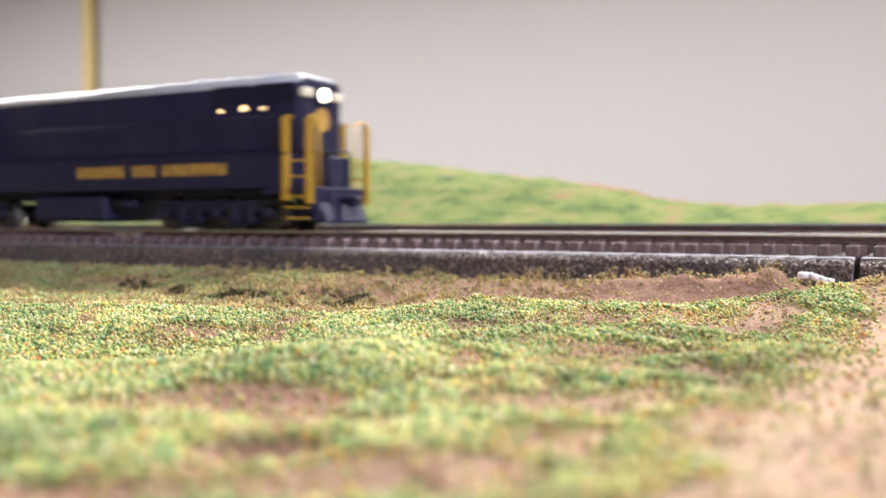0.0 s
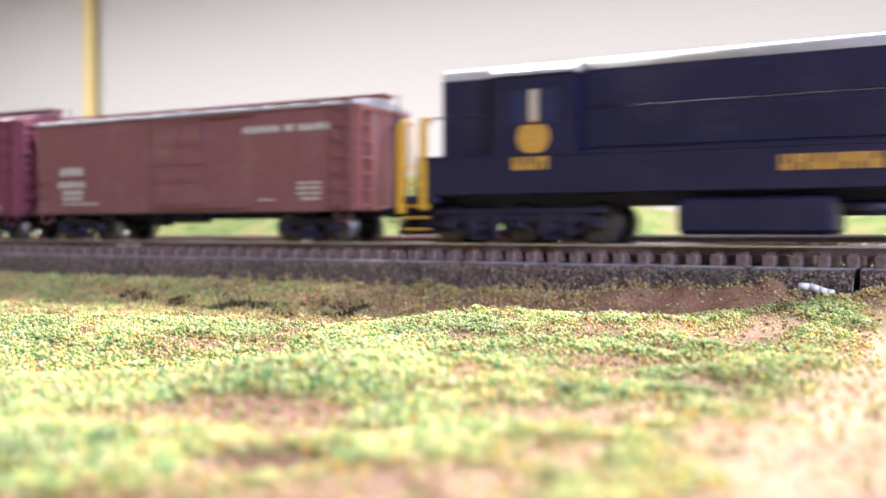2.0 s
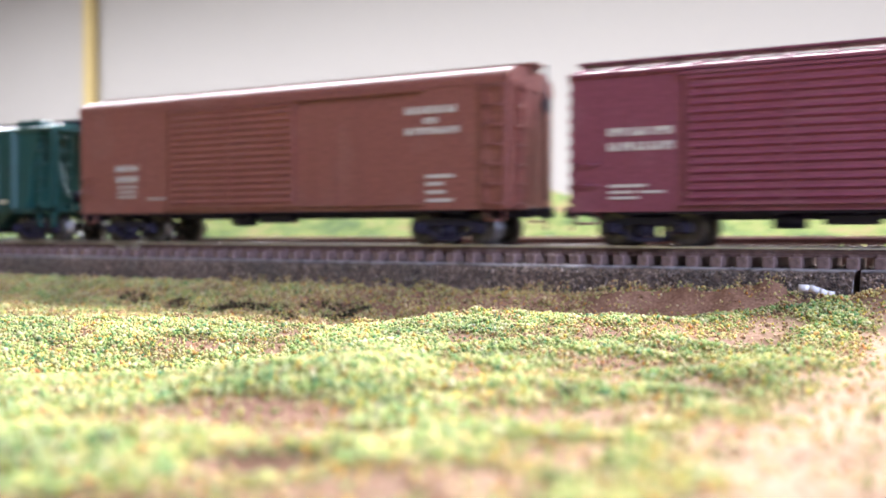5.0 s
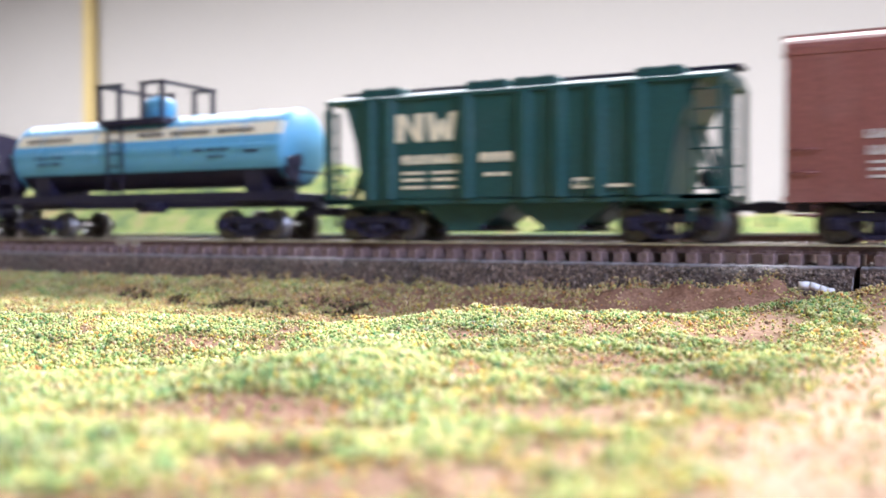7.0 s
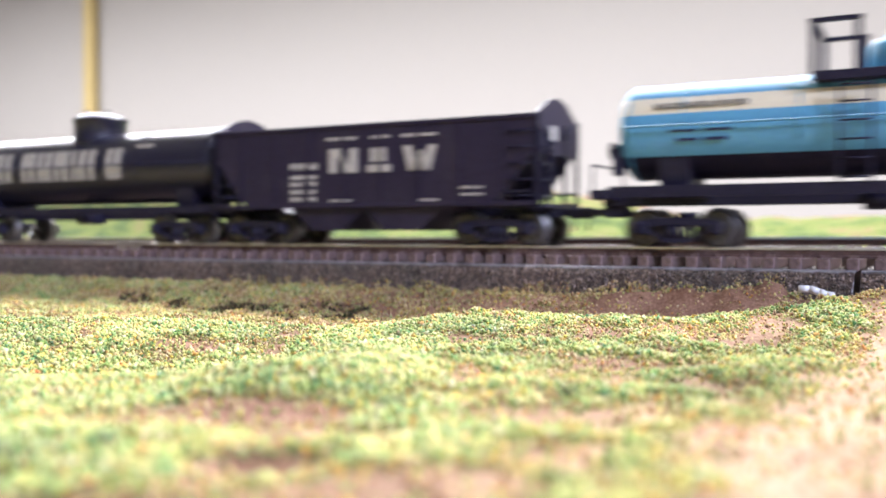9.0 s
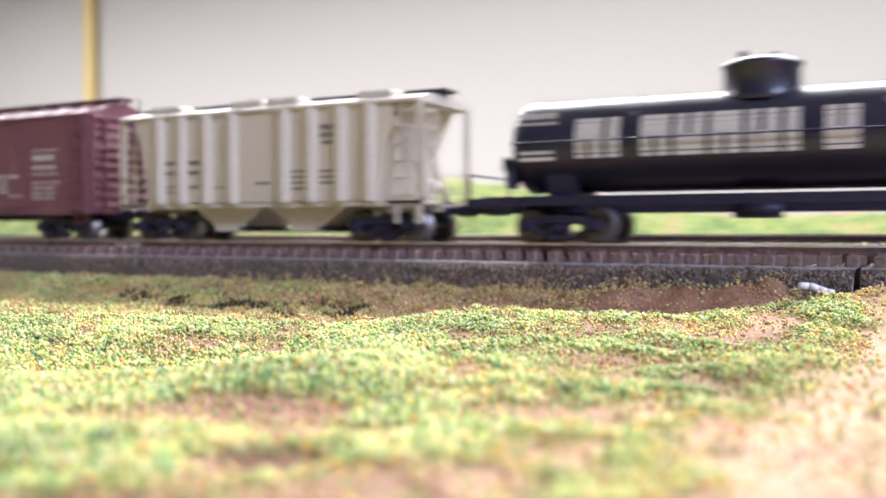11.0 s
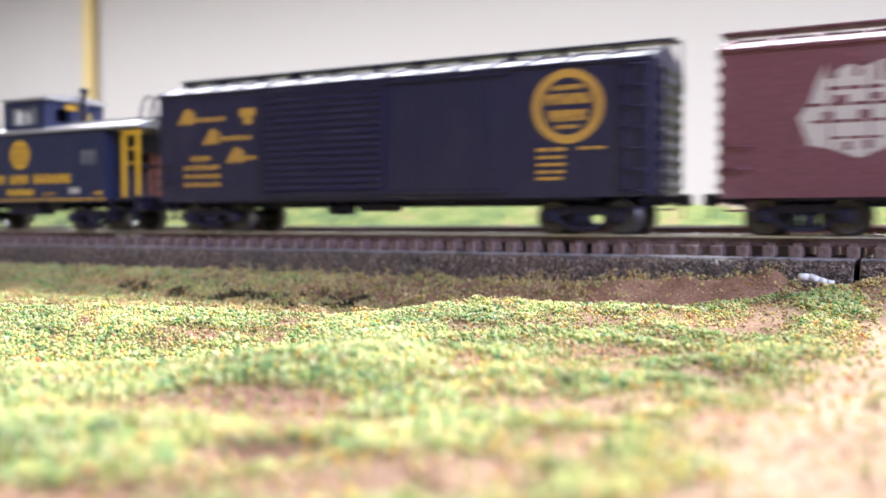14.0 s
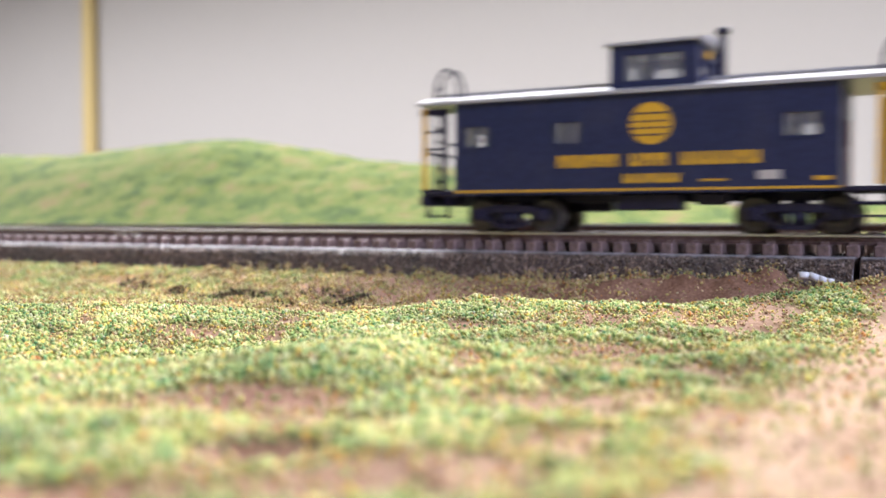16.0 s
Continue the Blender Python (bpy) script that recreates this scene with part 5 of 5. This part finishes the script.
def build_caboose():
    car, h = vehicle("caboose", "dark blue caboose with cupola, yellow stripe and round yellow emblem", "caboose", -1952.5, -1821.0)
    w = 16.2
    b0, b1 = -h + 12, h - 17
    holes = [(-50.5, -43.0, 24.2, 29.8), (-23, -16, 24.2, 29.8), (36.0, 44.0, 24.0, 29.6)]
    body = part("body", box(bmesh.new(), b0 + 1, b1 - 1, -w + 1, w - 1, 10.6, 11.4), NAVY, car)
    for y in (-w, w - 1.0):
        part("side_wall", pierced(bmesh.new(), b0, b1, 10.6, 37.0, y, 1.0, holes), NAVY, body)
    for x in (b0, b1 - 1.0):
        bm = pierced(bmesh.new(), -w + 1, w - 1, 10.6, 36.2, 0, 1.0, [(-4, 4, 22, 29)])
        for v in bm.verts:
            v.co = (x + 1 - v.co.y, v.co.x, v.co.z)
        part("end_wall", bm, NAVY, body)
    for a, b, c, d in holes:
        for y in (-w - 0.25, w - 0.35):
            bm = bmesh.new()
            for p in ((a - 0.7, a, c - 0.7, d + 0.7), (b, b + 0.7, c - 0.7, d + 0.7), (a, b, d, d + 0.7), (a, b, c - 0.7, c), ((a + b) / 2 - 0.3, (a + b) / 2 + 0.3, c, d)):
                box(bm, p[0], p[1], y, y + 0.6, p[2], p[3])
            part("window_frame", bm, NAVY, body)
            part("window_pane", box(bmesh.new(), a, b, y + 0.35, y + 0.5, c, d), WINDOW, body, "clear window pane")
    bm = bmesh.new()
    for y in (-w - 0.12, w):
        box(bm, b0, b1, y, y + 0.12, 11.2, 11.8)
    part("stripe", bm, YELLOW, body, "thin yellow stripe along the sill")
    disc(body, 3.2, 28.6, 5.5, YELLOW, -w)
    lettering(body, [(-2, 8.2, 31.0, 31.4, 1), (-2.2, 8.4, 28.9, 29.3, 3), (-2.2, 8.4, 27.2, 27.6, 3), (-1.6, 7.8, 25.4, 25.8, 1)], NAVY, -w - 0.14)
    lettering(body, [(-22.4, -5.2, 17.6, 20.9, 7), (-2.2, 8, 17.6, 20.9, 3), (11, 31, 17.6, 20.9, 7)], YELLOW, -w - 0.05, "yellow company lettering shown as bars")
    lettering(body, [(-4, 11.2, 13.2, 15.6, 5), (16, 23, 13.4, 13.9, 1), (43, 47, 13.2, 14.2, 1)], YELLOW, -w - 0.05)
    lettering(body, [(30, 35.5, 13.6, 15.8, 1)], WHITE, -w - 0.05)
    # roof
    bm = bmesh.new()
    out = [(-w - 1.2, 36.6), (-w - 1.2, 37.5), (-10, 39.6), (0, 40.4), (10, 39.6), (w + 1.2, 37.5), (w + 1.2, 36.6)]
    prism(bm, out, "x", -h, h)
    roof = part("roof", bm, ROOFSHEEN, car, "dusty curved roof, its grey paled for the sheen of light")
    bm = bmesh.new()
    for a, b in ((-h - 1, -9), (15, h + 1)):
        for y in (-3.0, -0.9, 1.2):
            box(bm, a, b, y, y + 1.9, 40.9, 41.6)
        for k in np.linspace(a + 2, b - 2, 5):
            box(bm, k - 0.4, k + 0.4, -2.5, 2.5, 39.4, 41.0)
    part("running_board", bm, ROOFSHEEN, roof)
    # cupola
    c0, c1, cw = -8.5, 14.6, 14.0
    win = [(-4.6, 2.6, 40.2, 46.8), (3.4, 10.6, 40.2, 46.8)]
    cup = part("cupola", box(bmesh.new(), c0 + 0.9, c1 - 0.9, -cw + 0.9, cw - 0.9, 36.8, 39.6), NAVY, car, "dark blue raised lookout cupola")
    for y in (-cw, cw - 0.9):
        part("side_wall", pierced(bmesh.new(), c0, c1, 36.8, 49.9, y, 0.9, win), NAVY, cup)
    for x in (c0, c1 - 0.9):
        bm = pierced(bmesh.new(), -cw + 0.9, cw - 0.9, 36.8, 49.9, 0, 0.9, [(-9, -2.5, 41.4, 46.6), (2.5, 9, 41.4, 46.6)])
        for v in bm.verts:
            v.co = (x + 0.9 - v.co.y, v.co.x, v.co.z)
        part("end_wall", bm, NAVY, cup)
    for a, b, c, d in win:
        for y in (-cw + 0.4, cw - 0.6):
            part("window_pane", box(bmesh.new(), a, b, y, y + 0.15, c, d), WINDOW, cup, "clear window pane")
    bm = bmesh.new()
    prism(bm, [(-cw - 1, 49.5), (-cw - 1, 50.3), (-6, 51.8), (6, 51.8), (cw + 1, 50.3), (cw + 1, 49.5)], "x", c0 - 1.5, c1 + 1.5)
    part("cupola_roof", bm, ROOFSHEEN, cup)
    for y in (-6.0,):
        part("number_board", box(bmesh.new(), c1, c1 + 0.3, -4.5, 1.0, 46.4, 48.4), YELLOW, cup, "small yellow number bar")
    bm = bmesh.new()
    rod(bm, (17.6, 2, 38), (17.6, 2, 53.2), 1.1, 10)
    lathe(bm, [(53.4, 1.9), (54.6, 1.9), (55.2, 1.2)], "z", (17.6, 2, 0), 12)
    part("chimney", bm, BLACK, roof, "black stove pipe")
    # end platforms
    for s in (-1, 1):
        e = s * (h - 1.0)
        inner = b0 if s < 0 else b1
        bm = bmesh.new()
        box(bm, *sorted((inner, e)), -w, w, 10.4, 11.6, 0.2)
        box(bm, *sorted((e, e - s * 1.4)), -w, w, 7.6, 12.6, 0.2)
        plat = part("end_platform", bm, BLACK, car)
        for y in (-w + 0.6, w - 0.6):
            bm = bmesh.new()
            box(bm, *sorted((e - s * 0.2, e - s * 1.4)), y - 0.55, y + 0.55, 12, 36)
            part("corner_post", bm, YELLOW, plat, "yellow corner post")
            bm = bmesh.new()
            box(bm, *sorted((s * (h - 7.6), s * (h - 9.2))), y - 0.5, y + 0.5, 12, 34.8)
            box(bm, *sorted((s * (h - 9.6), s * (h - 0.6))), y - 0.5, y + 0.5, 33.8, 35.6)
            for z in (24, 29):
                rod(bm, (s * (h - 7), y, z), (e - s * 1, y, z), 0.4, 6)
            part("handrail", bm, YELLOW if s > 0 else BLACK, plat)
            bm = bmesh.new()
            for z in (4.2, 7.4):
                box(bm, *sorted((inner + s * 2.5, e - s * 2)), y - 1.6 * (1 if y > 0 else -1) - 1.2, y - 1.6 * (1 if y > 0 else -1) + 1.2, z, z + 0.6)
            for k in (inner + s * 2.5, e - s * 2):
                box(bm, k - 0.3, k + 0.3, y - 0.6, y + 0.6, 4.0, 11)
            part("step", bm, BLACK, plat)
        bm = bmesh.new()
        for y in (-9, -4.5, 4.5, 9):
            rod(bm, (e - s * 0.6, y, 12), (e - s * 0.6, y, 23), 0.4, 6)
        rod(bm, (e - s * 0.6, -w + 1, 23), (e - s * 0.6, w - 1, 23), 0.45, 6)
        rod(bm, (e - s * 0.6, 6.5, 11), (e - s * 0.6, 6.5, 27), 0.5, 6)
        lathe(bm, [(26.6, 3.0), (27.2, 3.0)], "z", (e - s * 0.6, 6.5, 0), 14)
        part("end_rail", bm, BLACK, plat)
        bm = bmesh.new()
        for y in (-7.5, -2.8):
            arc = [(e - s * 0.4, y, 12)] + [(e - s * (3.6 - 4.0 * math.cos(a) * 1.0), y, 40 + 8.5 * math.sin(a)) for a in np.linspace(0.0, math.pi, 9)]
            chain(bm, arc, 0.42, 6)
        for z in range(15, 45, 4):
            rod(bm, (e - s * 0.0, -7.5, z), (e - s * 0.0, -2.8, z), 0.35, 5)
        part("roof_ladder", bm, BLACK, plat, "black end ladder curving over the roof")
        part("end_door", box(bmesh.new(), *sorted((inner - s * 0.4, inner + s * 0.3)), 4.2, 11, 12, 29), RUSTRED, body, "reddish end door panel")
        coupler(car, e, s, 7.5)
    bm = bmesh.new()
    box(bm, b0, b1, -3.4, 3.4, 8.4, 10.7)
    part("underframe", bm, BLACK, car)
    part("battery_box", box(bmesh.new(), -7, 10.5, -14, -6, 6.0, 10.5, 0.5), BLACK, car)
    part("brake_valve", box(bmesh.new(), 14, 22, -13, -8, 7.4, 10.5, 0.5), BLACK, car)
    part("air_reservoir", rod(bmesh.new(), (-14, 7, 8), (-26, 7, 8), 2.2, 10), BLACK, car)
    for s in (-1, 1):
        truck(car, s * 38)


def build_locomotive():
    loco, h = vehicle("diesel_locomotive", "black hood-type diesel locomotive with yellow end rails and lettering", "locomotive", -264.0, -46.0)
    w = 16.8
    bm = bmesh.new()
    box(bm, -94, 99, -w, w, 13.6, 24.6, 0.4)
    skirt = part("running_board_skirt", bm, LOCOBLACK, loco)
    bm = bmesh.new()
    for y in (-w - 0.3, w - 0.3):
        box(bm, -94, 99, y, y + 0.6, 24.2, 25.0)
    part("walkway_edge", bm, LOCOBLACK, skirt)
    bm = bmesh.new()
    hw = 12.2

    def hood_profile(a, top):
        pts = [(-a, 24.4)]
        pts += [(-a + 3.6 * (1 - math.cos(t)), top - 3.6 + 3.6 * math.sin(t)) for t in np.linspace(0, math.pi / 2, 7)]
        pts += [(a - 3.6 * (1 - math.cos(t)), top - 3.6 + 3.6 * math.sin(t)) for t in np.linspace(math.pi / 2, 0, 7)]
        return pts + [(a, 24.4)]
    prism(bm, hood_profile(hw, 51.0), "x", -50, 100.5)
    bmesh.ops.bevel(bm, geom=[e for e in bm.edges if all(v.co.x > 100 for v in e.verts) and e.calc_length() < 30], offset=1.6, segments=3, affect="EDGES")
    # top faces take the paler roof colour, light's sheen painted in
    for f in bm.faces:
        c = f.calc_center_median()
        if c.z > 47.8:
            f.material_index = 1
            f.smooth = True
    hood = part("long_hood", bm, [LOCOBLACK, ROOFSHEEN], loco)
    bm = bmesh.new()
    prism(bm, hood_profile(13.4, 50.6), "x", -90, -71)
    for f in bm.faces:
        if f.calc_center_median().z > 47.4:
            f.material_index = 1
    part("short_hood", bm, [LOCOBLACK, ROOFSHEEN], loco)
    # hood doors and louvres
    for s in (-1, 1):
        for k in range(17):
            x = -46 + k * 8.4
            lo, hi = sorted((s * hw, s * (hw + 0.3)))
            bm = box(bmesh.new(), x, x + 7.6, lo, hi, 26.2, 36.0, 0.1)
            box(bm, x + 6.2, x + 6.8, min(lo, lo + s * 0.2), max(hi, hi + s * 0.2), 30, 31.6)
            part("hood_door", bm, LOCOBLACK, hood, "black access door")
            if k % 3 != 1:
                part("hood_door", box(bmesh.new(), x, x + 7.6, lo, hi, 37.6, 45.6, 0.1), LOCOBLACK, hood, "black access door")
    for x0 in (66, 83):
        for s in (-1, 1):
            bm = bmesh.new()
            for k in range(7):
                z = 42.0 + k * 0.9
                lo, hi = sorted((s * hw, s * (hw + 0.55)))
                box(bm, x0, x0 + 15, lo, hi, z, z + 0.4)
            part("louvre", bm, LOCOBLACK, hood, "horizontal radiator louvres")
    for x in (53, 68, 83):
        bm = bmesh.new()
        lathe(bm, [(50.6, 6.2), (52.0, 6.2), (52.3, 5.4), (52.3, 0.5)], "z", (x, 0, 0), 24)
        for k in range(6):
            a = k * math.pi / 6
            rod(bm, (x + 5.6 * math.cos(a), 5.6 * math.sin(a), 52.4), (x - 5.6 * math.cos(a), -5.6 * math.sin(a), 52.4), 0.25, 4)
        part("roof_fan", bm, ROOFSHEEN, hood, "round roof fan grille")
    for x in (0, 26):
        part("exhaust_stack", box(bmesh.new(), x, x + 6, -2, 2, 50.4, 52.2, 0.3), BLACK, hood)
    # cab
    bm = bmesh.new()
    holes = [(-67, -53, 33.4, 42.6)]
    box(bm, -70.6, -49.4, -w + 1, w - 1, 24.6, 25.4)
    cab = part("cab", bm, LOCOBLACK, loco)
    for y in (-w, w - 1.0):
        part("side_wall", pierced(bmesh.new(), -71.6, -48.4, 24.6, 47.4, y, 1.0, holes), LOCOBLACK, cab)
    for x in (-71.6, -49.4):
        part("end_wall", box(bmesh.new(), x, x + 1.0, -w + 1, w - 1, 24.6, 47.4), LOCOBLACK, cab)
    bm = bmesh.new()
    prism(bm, [(-w - 0.8, 46.6), (-w - 0.6, 47.6), (-13, 50.0), (-6, 51.4), (6, 51.4), (13, 50.0), (w + 0.6, 47.6), (w + 0.8, 46.6)], "x", -72.4, -47.6)
    part("cab_roof", bm, ROOFSHEEN, cab, "dusty cab roof, its grey paled for the sheen of light")
    for y in (-w - 0.2, w - 0.3):
        bm = bmesh.new()
        for p in ((-67.6, -67, 32.8, 43.2), (-53, -52.4, 32.8, 43.2), (-67, -53, 42.6, 43.2), (-67, -53, 32.8, 33.4), (-62.0, -61.4, 33.4, 42.6), (-58.4, -57.8, 33.4, 42.6)):
            box(bm, p[0], p[1], y, y + 0.5, p[2], p[3])
        part("window_frame", bm, LOCOBLACK, cab, "black window frame")
        # opaque panes: middle painted pale for light seen through, outer ones dark
        for a, b, mt in ((-67, -62.0, NAVY), (-61.4, -58.4, BEIGE), (-57.8, -53, NAVY)):
            part("window_pane", box(bmesh.new(), a, b, y + 0.3, y + 0.45, 33.4, 42.6), mt, cab)
    disc(cab, -60.1, 29.3, 4.8, GOLD, -w)
    lettering(skirt, [(-66.3, -55, 20.4, 24.0, 3)], GOLD, -w - 0.02, "gold number shown as bars")
    lettering(skirt, [(4.5, 28, 18.3, 22.2, 7), (32, 43, 18.3, 22.2, 3), (46, 75, 18.3, 22.2, 7)], GOLD, -w - 0.05, "gold company lettering shown as bars")
    # lights
    for k, x in enumerate((67, 77, 85)):
        part("side_light", box(bmesh.new(), x, x + 2.2, -hw - 0.42, -hw + 0.1, 39.6, 40.9 if k == 1 else 40.1), SIDELIT, hood, "small lit side lamp")
    for s, mt in ((1, LIT), (-1, BLACK)):
        x = 100.6 if s > 0 else -90.1
        bm = bmesh.new()
        lathe(bm, [(0, 3.0), (1.0, 3.0), (1.0, 2.2), (0.6, 2.2)], "x", (x if s > 0 else x - 1.0, 0, 44.6), 18)
        house = part("headlight_housing", bm, LOCOBLACK, loco)
        bm = bmesh.new()
        rod(bm, (x + s * 0.7, 0, 44.6), (x + s * 1.4, 0, 44.6), 2.1, 16)
        part("headlight", bm, mt, house, "lit round headlamp" if s > 0 else "unlit tail lamp")
        for y in (-8.4, 8.4):
            bm = bmesh.new()
            box(bm, *sorted((x - s * 0.6, x + s * 1.0)), y - 3.0, y + 3.0, 43.2, 46.2, 0.3)
            part("number_board", bm, CREAM if s > 0 else BLACK, loco, "pale number board")
    disc_bm = bmesh.new()
    lathe(disc_bm, [(100.5, 4.0), (100.9, 4.0)], "x", (0, 0, 36.5), 24)
    part("nose_emblem", disc_bm, GOLD, hood, "round gold emblem on the nose")
    # handrails
    bm = bmesh.new()
    for y in (-w + 0.3, w - 0.3):
        chain(bm, [(-46, y, 25), (-45, y, 36.4), (99, y, 36.8)], 0.2, 5)
        for x in range(-24, 99, 40):
            rod(bm, (x, y, 25), (x, y, 36.6), 0.16, 4)
        chain(bm, [(-96, y, 36.2), (-74, y, 36.2), (-73, y, 30)], 0.28, 5)
    part("handrail", bm, BLACK, loco, "thin black walkway handrail")
    # ends
    for s in (-1, 1):
        E = 107.4 if s > 0 else 102.4
        bm = bmesh.new()
        box(bm, *sorted((s * 90, s * (E - 0.4))), -w, w, 11.6, 13.8, 0.2)
        box(bm, *sorted((s * (E - 1.4), s * (E + 0.6))), -w + 3, w - 3, 3.0, 14.0, 0.3)
        prism(bm, [(s * (E + 0.6), 9), (s * (E + 0.6), 2.6), (s * (E + 3.6), 2.2), (s * (E + 3.6), 3.2)], "y", -12, 12)
        end = part("pilot", bm, LOCOBLACK, loco)
        for y in (-w + 0.4, w - 0.4):
            o = 1 if y > 0 else -1
            for k, x in enumerate((98.2 if s > 0 else -94.8, E * s)):
                bm = bmesh.new()
                lo, hi = x - 1.25, x + 1.25
                box(bm, lo, hi, y - 0.5, y + 0.5, 9.6 if k == 0 else 8.6, 35.4, 0.2)
                part("stair_post", bm, YELLOW, end, "broad yellow stair handrail post")
            bm = bmesh.new()
            chain(bm, [(s * (E - 10.6), y, 35.2), (s * (E - 9), y, 36.3), (s * (E - 7), y, 36.0)], 0.6, 6)
            chain(bm, [(s * E, y, 35.2), (s * E, y - o * 0.8, 36.4), (s * (E - 0.6), y - o * 3.0, 36.5), (s * (E - 0.6), y - o * 6, 35.2), (s * (E - 0.6), y - o * 6, 14)], 0.45, 6)
            part("end_handrail", bm, YELLOW, end, "bent yellow handrail")
            bm = bmesh.new()
            for z, d in ((3.8, 0), (7.2, 0), (10.6, 0), (17.0, 0), (22.0, 0)):
                box(bm, *sorted((s * (E - 9.5), s * (E - 0.6))), y - o * 0.2 - 0.5, y - o * 0.2 + 0.5, z, z + 0.5)
            part("step", bm, YELLOW, end, "yellow-edged step")
            bm = bmesh.new()
            for z in (3.4, 6.8, 10.2):
                box(bm, *sorted((s * (E - 9.5), s * (E - 0.6))), min(y, y - o * 5), max(y, y - o * 5), z, z + 0.5)
            box(bm, *sorted((s * (E - 10), s * (E - 0.5))), min(y - o * 5, y - o * 5.6), max(y - o * 5, y - o * 5.6), 3.0, 13)
            part("step_well", bm, LOCOBLACK, end)
        bm = bmesh.new()
        for y in (-6, 6):
            chain(bm, [(s * (E + 0.2), y, 14), (s * (E + 0.2), y, 26)], 0.4, 6)
        rod(bm, (s * (E + 0.2), -6, 26), (s * (E + 0.2), 6, 26), 0.4, 6)
        for y in (-5, 5):
            rod(bm, (s * (E + 0.6), y, 12), (s * (E + 2), y, 4.6), 0.6, 6)
        part("end_rail", bm, BLACK, end)
        part("drop_plate", box(bmesh.new(), *sorted((s * (E - 1), s * (E - 0.2))), -7, 7, 14, 24, 0.3), LOCOBLACK, end)
        coupler(loco, s * (E - 0.4), s, 7.5 if s > 0 else 10.5, 9.6)
    # underbody
    bm = bmesh.new()
    box(bm, -94, 99, -7, 7, 10.5, 13.8)
    part("frame", bm, BLACK, loco)
    bm = bmesh.new()
    box(bm, -21, 17, -15.6, 15.6, 2.6, 12.4, 1.2)
    tank = part("fuel_tank", bm, LOCOBLACK, loco, "black fuel tank between the trucks")
    bm = bmesh.new()
    rod(bm, (18, -12, 9), (30, -12, 9), 1.8, 10)
    part("air_reservoir", bm, BLACK, loco)
    for s in (-1, 1):
        t = truck(loco, s * 66, (-22.5, 0, 22.5), 5.6)
        t["label"] = "black three-axle locomotive truck"
        for y in (-13.6, 12.4):
            bm = bmesh.new()
            box(bm, -26, 26, y, y + 1.2, 8.2, 10.0, 0.3)
            for x in (-15, -7.5, 7.5, 15):
                box(bm, x - 1.4, x + 1.4, y - 0.3, y + 1.5, 2.0, 9.0, 0.3)
            part("equalizer", bm, BLACK, t)


build_locomotive()
build_boxcars()
build_hoppers()
build_tankers()
build_caboose()


# ---- small things beside the track ----
def small_things():
    bm = bmesh.new()
    pts = [(99.2, -35.4, 2.9), (101.4, -34.8, 3.0), (103.4, -34.6, 2.3), (105.0, -34.2, 1.7), (106.4, -33.8, 1.5)]
    for k, (a, b) in enumerate(zip(pts, pts[1:])):
        rod(bm, a, b, 0.85, 10, 0.75)
    bmesh.ops.recalc_face_normals(bm, faces=bm.faces)
    tagged(part("plastic_scrap", bm, PLASTIC), "small bent scrap of white plastic on the bank", "debris")
    post = bmesh.new()
    box(post, -34, 34, -20, 20, 0, 2360, 2)
    ob = part("wooden_post", post, LATH)
    ob.location = (-3.737, 3.17, -0.9)
    tagged(ob, "pale yellow wooden post standing against the wall", "post")
    peb = bmesh.new()
    bmesh.ops.create_icosphere(peb, subdivisions=2, radius=0.75)
    for v in peb.verts:
        v.co *= 1 + 0.3 * noise.noise(v.co * 1.3)
    ob = part("pebble", peb, PLASTIC)
    ob.location = (29.4 * MM, -158.5 * MM, (height(29.4, -158.5) + 0.5) * MM)
    tagged(ob, "tiny white pebble lying in the green turf", "pebble")
    rock = bmesh.new()
    bmesh.ops.create_icosphere(rock, subdivisions=2, radius=8)
    for v in rock.verts:
        v.co = Vector((v.co.x * 1.7, v.co.y, v.co.z * 0.6)) * (1 + 0.25 * noise.noise(v.co * 0.2))
    ob = part("plaster_lump", rock, PLASTIC)
    ob.location = (-0.352, 0.225, 0.058)
    tagged(ob, "whitish plaster lump on top of the grassy hill", "rock")


small_things()


# ---- motion ----
def motions():
    for ob, q in TRAIN:
        walk(ob, [(t, pose((q + SPEED * t) * MM, 0, RAIL * MM)) for t in range(17)])
    for ob, (x, y, z), r in WHEELS:
        turn = math.degrees(SPEED / r)
        walk(ob, [(k / FPS, pose(x * MM, y * MM, z * MM, 0, turn * k / FPS, 0)) for k in range(16 * FPS + 1)])


motions()
